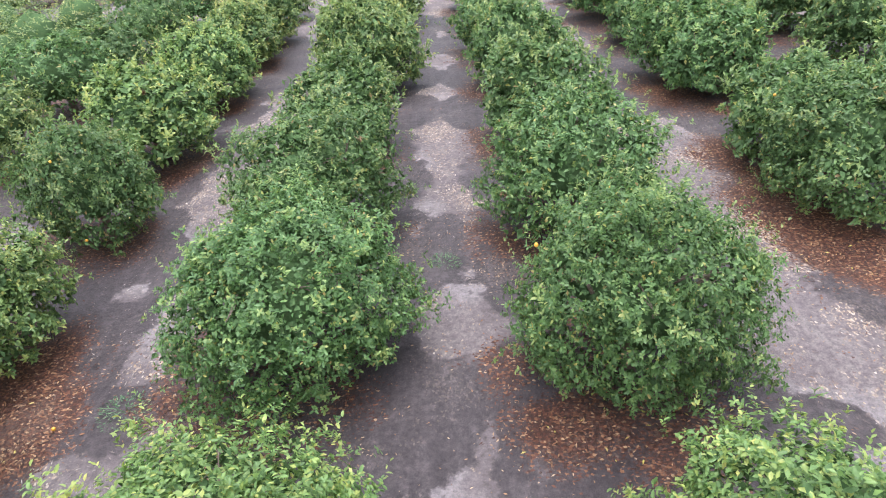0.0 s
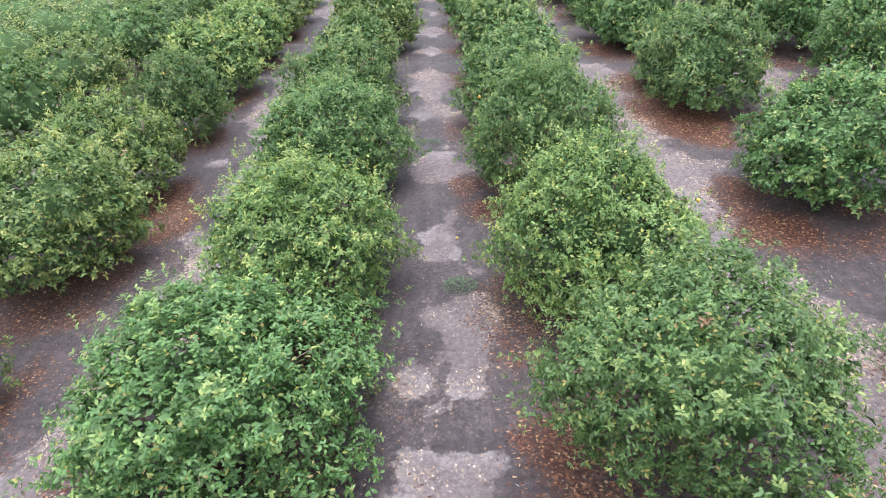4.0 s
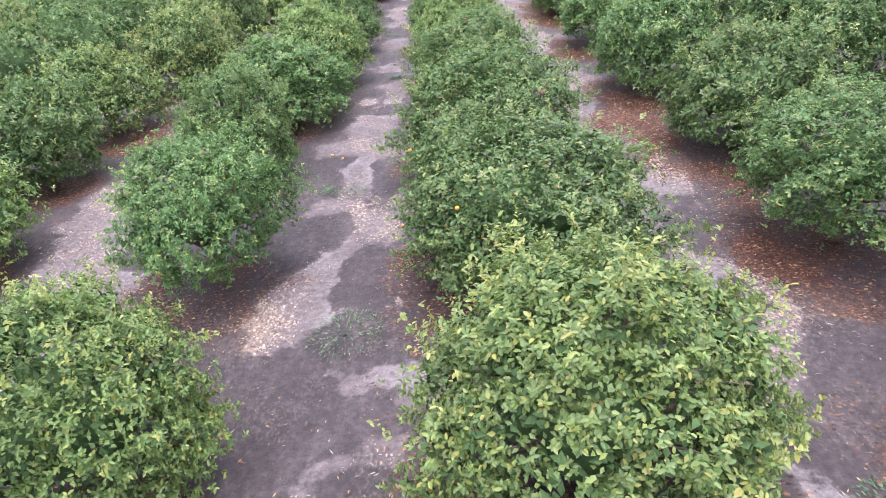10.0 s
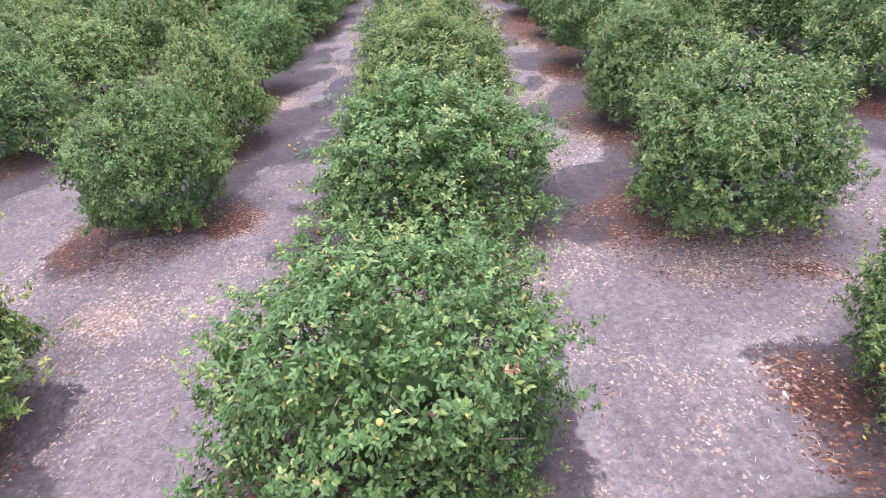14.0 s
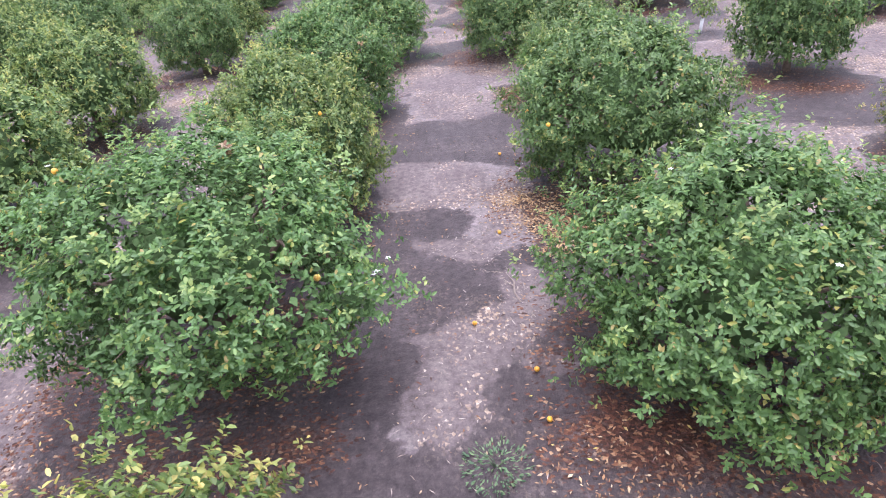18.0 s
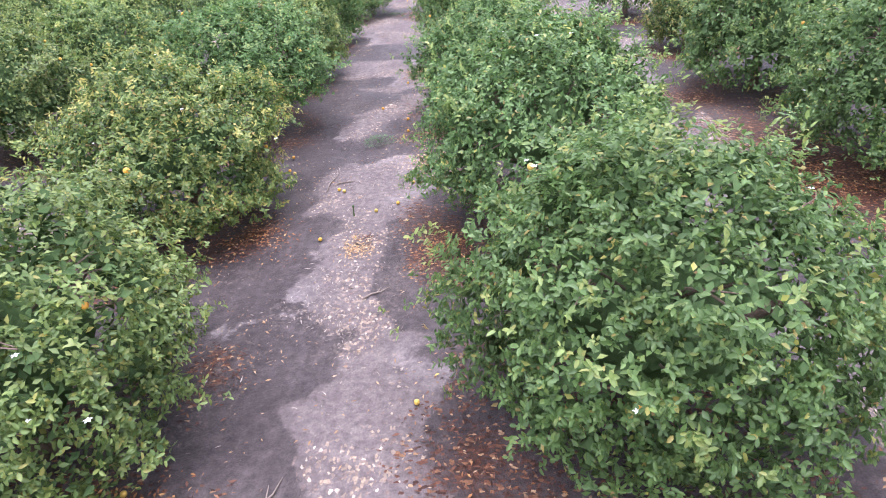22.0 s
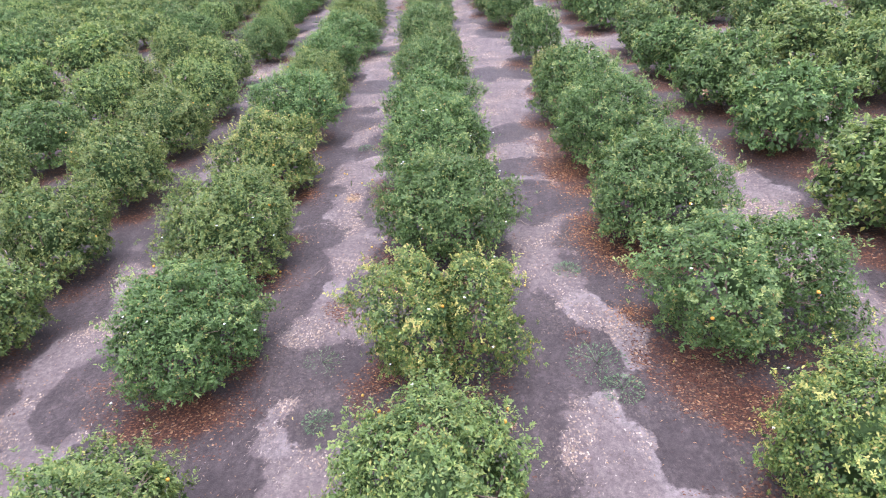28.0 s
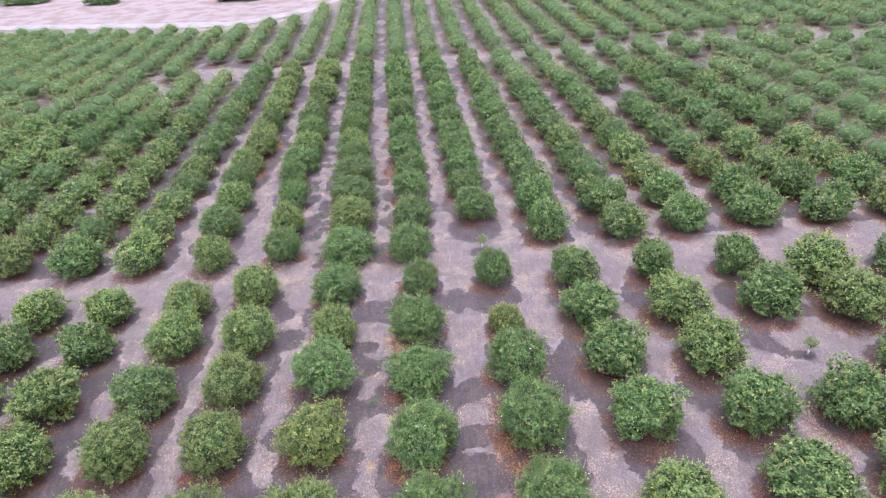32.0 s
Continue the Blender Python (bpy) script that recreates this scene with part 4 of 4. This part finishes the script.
for x, y, r, h, leaf in FAR:
    v, f, mi = shapes[prng.randrange(6)]
    a, s = prng.uniform(0, 6.283), 1.04 * r / CROWN_R
    c, sn = math.cos(a), math.sin(a)
    w = np.stack([v[:, 0] * c - v[:, 1] * sn, v[:, 0] * sn + v[:, 1] * c, v[:, 2] * h / CROWN_H / s], 1) * s + np.array([x, y, 0])
    VV.append(w)
    FF.append(f + off)
    k = mats.index(leaf)
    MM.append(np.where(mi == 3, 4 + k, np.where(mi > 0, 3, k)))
    off += len(v)
tagged(new("distant_orange_trees", mesh_of("distant_orange_trees", np.concatenate(VV), np.concatenate(FF), mats, np.concatenate(MM))),
       "rows of distant round green orange trees", "trees", kind="stuff")


# ---- litter on the ground ----
def lumps(x, y, seed, scale):
    rs = np.random.default_rng(seed)
    out = np.zeros_like(x)
    for k in range(7):
        a, w = rs.uniform(0, 6.283), scale * rs.uniform(0.6, 2.2)
        out += np.sin((x * math.cos(a) + y * math.sin(a)) * w + rs.uniform(0, 6.283) + 1.3 * np.sin((y * math.cos(a) - x * math.sin(a)) * w * 0.7))
    return out / 7


def height_at(x, y):
    return 0.035 * np.sin(x * 1.3 + 0.7 * np.sin(y * 0.8)) * np.sin(y * 1.1) + 0.025 * np.sin(x * 3.1 + y * 2.3)


def flat_leaves(name, x, y, size, wide, material, label, category, tilt=0.35):
    rs = np.random.default_rng(len(x))
    n = len(x)
    a = rs.uniform(0, 6.283, n)
    way = unit(np.stack([np.cos(a), np.sin(a), rs.normal(0, tilt * 0.5, n)], 1))
    face = unit(np.stack([rs.normal(0, tilt, n), rs.normal(0, tilt, n), np.ones(n)], 1))
    base = np.stack([x, y, height_at(x, y) + rs.uniform(0.006, 0.03, n)], 1)
    v, f = leaves_at(base, way, face, size, wide, False, 0.12)
    return tagged(new(name, mesh_of(name, v, f, [material])), label, category, kind="stuff")


lr = np.random.default_rng(11)
red_x, red_y, tan_x, tan_y = [], [], [], []
for x, y, r, h, leaf, near in TREES:
    if not near:
        continue
    n = 2000 if -5 < x < 16 else 1200 if -11 < x < 18 else 300
    a, q = lr.uniform(0, 6.283, n), r * (0.45 + 0.90 * np.sqrt(lr.random(n)))
    lx, ly = x + q * np.cos(a), y + q * np.sin(a)
    lee = 0.5 + 0.5 * np.cos(a - 4.0)  # 1 on the south-west side, 0 on the north-east
    keep = 0.7 * lumps(lx, ly, 21, 2.6) + lr.normal(0, 0.26, n) > -0.05 + 1.3 * np.clip(q / r - 0.95, 0, 1) + 0.5 * (1 - lee)
    red_x.append(lx[keep])
    red_y.append(ly[keep])
    m = n // 3
    a, q = lr.uniform(0, 6.283, m), r * (0.9 + 0.55 * lr.random(m))
    lx, ly = x + q * np.cos(a), y + q * np.sin(a)
    keep = lumps(lx, ly, 22, 1.1) + lr.normal(0, 0.12, m) > 0.24
    tan_x.append(lx[keep])
    tan_y.append(ly[keep])


def is_dry(x, y, margin=-0.05):
    """True away from the damp patches."""
    i = np.clip(np.searchsorted(gx, x), 0, len(gx) - 1)
    j = np.clip(np.searchsorted(gy, y), 0, len(gy) - 1)
    return wet.reshape(GX.shape)[i, j] < margin


for spots, sx_, sy_, thick in ((TAN_MATS, tan_x, tan_y, 330), (RED_MATS, red_x, red_y, 230)):
    for x, y, wx, wy in spots:
        k = int(thick * min(wx * wy, 3.0))
        mx, my = x + lr.normal(0, 0.62, k * 2) * wx, y + lr.normal(0, 0.62, k * 2) * wy
        keep = lumps(mx, my, 26, 2.2) + lr.normal(0, 0.25, k * 2) > 0.0
        sx_.append(mx[keep])
        sy_.append(my[keep])
rx, ry = np.concatenate(red_x), np.concatenate(red_y)
heap, bx, by = np.histogram2d(rx, ry, bins=(np.arange(-30, 46, 0.25), np.arange(-66, 36, 0.25)))
heap = sum(np.roll(np.roll(heap, i, 0), j, 1) for i in (-1, 0, 1) for j in (-1, 0, 1)) / 9 / 0.0625
inside_heap = (px > -29) & (px < 45) & (py > -65) & (py < 35)
hi, hj = np.clip(np.searchsorted(bx, px) - 1, 0, heap.shape[0] - 1), np.clip(np.searchsorted(by, py) - 1, 0, heap.shape[1] - 1)
litter = np.where(inside_heap, np.maximum(np.clip(heap[hi, hj] / 130.0 - 0.28, -0.6, 0.7), np.where((px > -5) & (px < 17), litter - 0.16, litter - 0.05)), litter)
ground_me.attributes["litter"].data.foreach_set("value", litter.astype(np.float32))
flat_leaves("fallen_leaves", rx, ry, lr.uniform(0.035, 0.085, len(rx)), 0.36, FALLEN, "red brown fallen citrus leaves under the trees", "leaves")
lx, ly = lr.uniform(-10, 18, 30000), lr.uniform(-54, 20, 30000)
ly[:2500] = cross_y(lx[:2500]) + lr.normal(0, 1.8, 2500)
keep = lumps(lx, ly, 23, 0.9) + lr.normal(0, 0.15, len(lx)) - 0.03 * np.minimum(np.abs(ly - cross_y(lx)), 4) > 0.20
keep &= is_dry(lx, ly)
bits_x, bits_y = lr.uniform(-8, 18, 16000), lr.uniform(-54, 16, 16000)
tx, ty = np.concatenate(tan_x + [lx[keep], bits_x]), np.concatenate(tan_y + [ly[keep], bits_y])
flat_leaves("dry_leaves", tx, ty, lr.uniform(0.022, 0.066, len(tx)), 0.34, TAN, "dry tan fallen leaves scattered on soil", "leaves")
for drifts, material, thick, name, label in ((AMBER_DRIFTS, AMBER, 2200, "golden_leaves", "drifts of golden tan fallen leaves on damp soil"), (RUST_DRIFTS, RUST, 1150, "orange_leaves", "drifts of rust orange fallen leaves under trees")):
    ax, ay = [], []
    for x, y, wx, wy in drifts:
        k = int(thick * wx * wy)
        mx, my = x + lr.normal(0, 0.66, k * 2) * wx, y + lr.normal(0, 0.66, k * 2) * wy
        keep = lumps(mx, my, 27, 2.6) + lr.normal(0, 0.3, k * 2) > -0.05
        ax.append(mx[keep])
        ay.append(my[keep])
    ax, ay = np.concatenate(ax), np.concatenate(ay)
    flat_leaves(name, ax, ay, lr.uniform(0.028, 0.072, len(ax)), 0.42, material, label, "leaves")
lx, ly = lr.uniform(-6, 16, 330000), lr.uniform(-55, 20, 330000)
ly[:5000] = cross_y(lx[:5000]) + lr.normal(0, 1.6, 5000)
keep = lumps(lx, ly, 24, 0.7) + lr.normal(0, 0.16, len(lx)) > 0.12 + 0.10 * np.clip(1 - np.abs(ly - cross_y(lx)) / 2.5, 0, 1)
keep &= is_dry(lx, ly) | (lr.random(len(lx)) < 0.06)
sx, sy = lx[keep], ly[keep]
flat_leaves("dry_straw", sx, sy, lr.uniform(0.03, 0.10, len(sx)), 0.14, STRAW, "pale dry grass clippings scattered over the lanes", "straw")


# ---- fallen fruit, weeds, young trees, sticks ----
def fallen(*spots):
    for x, y in spots:
        ob = tagged(new("fallen_orange", FRUIT), "small ripe orange lying on the bare soil", "orange", "fallen oranges")
        ob.matrix_basis = pose(x, y, ground_z(x, y) + 0.029, 40, 30 * x, 50 * y)


fallen((5.60, -37.50), (4.50, -35.72), (4.52, -36.31), (4.64, -36.46), (4.60, -37.00), (6.80, -34.64), (6.90, -37.39), (6.20, -33.07), (6.80, -33.95), (7.19, -27.93))
fallen((6.79, -30.91), (6.30, -38.48), (6.65, -38.29), (5.70, -37.59), (5.50, -39.28), (-0.18, -4.72), (0.12, -5.02), (0.43, -15.11), (0.63, -15.01), (0.62, -15.41))
fallen((7.14, -15.09), (6.73, -16.57), (7.43, -16.08), (4.50, -43.65), (4.30, -43.55), (4.09, -44.94), (3.29, -44.45), (3.08, -44.55), (6.91, -42.75), (1.12, -19.85))
fallen((1.82, -19.55), (1.74, -8.63), (1.20, 3.63), (-5.06, 5.43), (7.11, -48.53), (4.39, -47.14), (11.15, -41.14), (10.85, -45.33))


def weed(x, y, spread_, tall, count=300, material=WEED, label="small green weed growing in the damp soil"):
    rs = np.random.default_rng(int(abs(x * 37 + y * 91)))
    a, q = rs.uniform(0, 6.283, count), spread_ * np.sqrt(rs.random(count))
    base = np.stack([q * np.cos(a), q * np.sin(a), tall * rs.uniform(0.05, 0.8, count) * (1.1 - q / spread_)], 1)
    way = unit(np.stack([np.cos(a), np.sin(a), rs.uniform(-0.1, 0.9, count)], 1) + rs.normal(0, 0.3, (count, 3)))
    v, f = leaves_at(base, way, np.array([0, 0, 1.0]) + rs.normal(0, 0.4, (count, 3)), rs.uniform(0.03, 0.085, count) * (0.85 if tall > 0.25 else 0.72), 0.36, True)
    root = tagged(new("weed"), label, "weed", "weeds")
    root.matrix_basis = pose(x, y, ground_z(x, y) - 0.02)
    part("leaves", mesh_of("leaves", v, f, [material]), root)
    bm = bmesh.new()
    for k in range(6):
        b = a[k]
        tube(bm, [(0, 0, -0.02), (0.4 * q[k] * math.cos(b), 0.4 * q[k] * math.sin(b), tall * 0.4), (q[k] * math.cos(b), q[k] * math.sin(b), tall * 0.6)], [0.006, 0.004, 0.002], 5)
    part("stems", finish("stems", bm, material), root)


for spot in ((6.20, -35.13, 0.32, 0.22), (11.96, -44.83, 0.35, 0.35), (6.10, -47.33, 0.55, 0.12), (11.87, -48.22, 0.6, 0.35), (6.30, -49.13, 0.3, 0.2), (12.17, -49.01, 0.4, 0.3),
             (0.59, -6.73, 0.45, 0.15), (-0.01, -6.73, 0.3, 0.12), (0.98, -11.83, 0.6, 0.3), (1.00, -15.80, 0.35, 0.15), (6.94, -15.28, 0.4, 0.2), (6.19, -19.40, 0.35, 0.15),
             (1.62, -19.55, 0.4, 0.15), (1.17, 1.88, 0.3, 0.15), (-4.13, 5.71, 0.4, 0.2), (0.64, 8.92, 0.35, 0.1)):
    weed(*spot)
for spot in ((6.12, -45.45, 0.26, 0.12), (6.60, -46.00, 0.32, 0.15), (6.10, -39.38, 0.28, 0.06), (11.65, -47.35, 0.3, 0.08)):
    weed(*spot, 150, FALLEN, "withered red brown weed lying on the soil")


def stake(x, y):
    bm = bmesh.new()
    tube(bm, [(0, 0, -0.05), (0.004, 0, 0.08), (0.012, 0.004, 0.17)], [0.014, 0.012, 0.010], 8)
    tube(bm, [(0.012, 0.004, 0.165), (0.012, 0.004, 0.19)], [0.022, 0.016], 8)
    ob = tagged(new("stake", finish("stake", bm, INNER)), "small dark stake standing in the dry soil", "stake")
    ob.matrix_basis = pose(x, y, ground_z(x, y))


stake(5.94, -38.52)


def sapling(x, y, tall):
    root = tagged(new("young_orange_tree"), "young orange tree with a white trunk guard on soil", "tree", "young trees")
    root.matrix_basis = pose(x, y, ground_z(x, y))
    bm = bmesh.new()
    tube(bm, [(0, 0, -0.05), (0.01, 0, 0.3), (0.05, 0.02, 0.6), (0.06, 0.03, tall)], [0.022, 0.02, 0.016, 0.006], 7)
    for k in range(5):
        a = k * 1.3
        tube(bm, [(0.05, 0.02, 0.55 + 0.05 * k), (0.2 * math.cos(a), 0.2 * math.sin(a), 0.75 + 0.07 * k), (0.34 * math.cos(a), 0.34 * math.sin(a), 0.9 + 0.07 * k)], [0.01, 0.007, 0.003], 5)
    part("trunk", finish("trunk", bm, BARK), root)
    bm = bmesh.new()
    tube(bm, [(0, 0, 0.0), (0.01, 0, 0.2), (0.02, 0.005, 0.42)], [0.055, 0.05, 0.05], 10)
    part("trunk_guard", finish("trunk_guard", bm, PLASTIC), root, "white plastic trunk guard")
    rs = np.random.default_rng(int(x * 10))
    n = 420
    d = unit(rs.normal(0, 1, (n, 3)))
    base = d * (0.40 * rs.uniform(0.35, 1.0, (n, 1))) + np.array([0.04, 0.02, tall - 0.25])
    v, f = leaves_at(base, unit(d + rs.normal(0, 0.6, (n, 3))), d + np.array([0, 0, 0.8]) + rs.normal(0, 0.4, (n, 3)), rs.uniform(0.06, 0.12, n), 0.5, True)
    part("crown", mesh_of("crown", v, f, [FRESH]), root)


sapling(14.4, -20.1, 1.1)
sapling(31.5, -35.1, 1.15)


def stick(x, y, length, turn, thick=0.012):
    bm = bmesh.new()
    h = length / 2
    tube(bm, [(-h, 0, 0.012), (-h * 0.4, 0.04 * length, 0.02), (h * 0.3, -0.03 * length, 0.016), (h, 0.05 * length, 0.012)], [thick, thick, thick * 0.7, thick * 0.35], 6)
    tube(bm, [(0, 0, 0.018), (0.25 * length, 0.14 * length, 0.03)], [thick * 0.6, thick * 0.25], 5)
    ob = tagged(new("fallen_branch", finish("fallen_branch", bm, STRAW)), "thin bare dry branch lying on the soil", "branch", "fallen branches")
    ob.matrix_basis = pose(x, y, ground_z(x, y), 0, 0, turn)


for spot in ((5.45, -37.00, 0.9, 82), (5.70, -37.20, 0.35, 10), (6.79, -32.38, 0.7, 95), (6.41, -40.76, 0.4, 30), (5.60, -43.75, 0.5, 60), (1.62, -5.33, 0.5, 70), (3.80, -21.25, 0.7, 15), (11.25, -42.14, 0.6, 120)):
    stick(*spot)

# ---- beyond the block: pale dirt road and shrubs ----
ROAD, rt, rb = nodes_of("pale_dirt_road")
rt.links.new(ramp(rt, [(0.35, (0.22, 0.188, 0.186)), (0.65, (0.28, 0.25, 0.248))], noise_node(rt, 0.5, 5.0)), rb.inputs["Base Color"])
rb.inputs["Roughness"].default_value = 0.95
xs = np.linspace(-260, 90, 60)
mid = np.interp(xs, (-260, -100, -60, -25, -10, 2, 90), (160, 104, 90, 79, 88, 110, 112)) + 0.8 * np.sin(xs * 0.06)
half = 2.6 + 0.5 * np.sin(xs * 0.3)
rv = np.stack([np.concatenate([xs, xs]), np.concatenate([mid - half, mid + half]), np.full(120, 0.10)], 1)
k = np.arange(59)
tagged(new("dirt_road", mesh_of("dirt_road", rv, np.stack([k, k + 1, k + 61, k + 60], 1), [ROAD])), "pale dirt road along the edge of the orchard", "road", kind="structure")
SHRUB = [crown_mesh(400 + q, 300, 4, 0.34, 0.86, 9, 14) for q in range(3)]
for q, (x, y, w, h) in enumerate(((-104, 142, 3.0, 1.6), (-98, 139, 2.4, 1.3), (-74, 126, 1.9, 1.1), (-70, 124, 1.6, 0.9), (-33, 112, 2.4, 1.3), (-28, 110, 2.2, 1.4), (-22, 109, 1.5, 1.0))):
    v, f, mi = SHRUB[q % 3]
    root = tagged(new("shrub"), "dark green wild shrub on bare pale ground", "shrub", "shrubs beyond the orchard")
    root.matrix_basis = pose(x, y, 0, 0, 0, 70 * q) @ Matrix.Diagonal((w, w, h, 1))
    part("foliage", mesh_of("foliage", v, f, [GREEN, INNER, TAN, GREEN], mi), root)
    part("trunk", TRUNKS[q % 4], root)
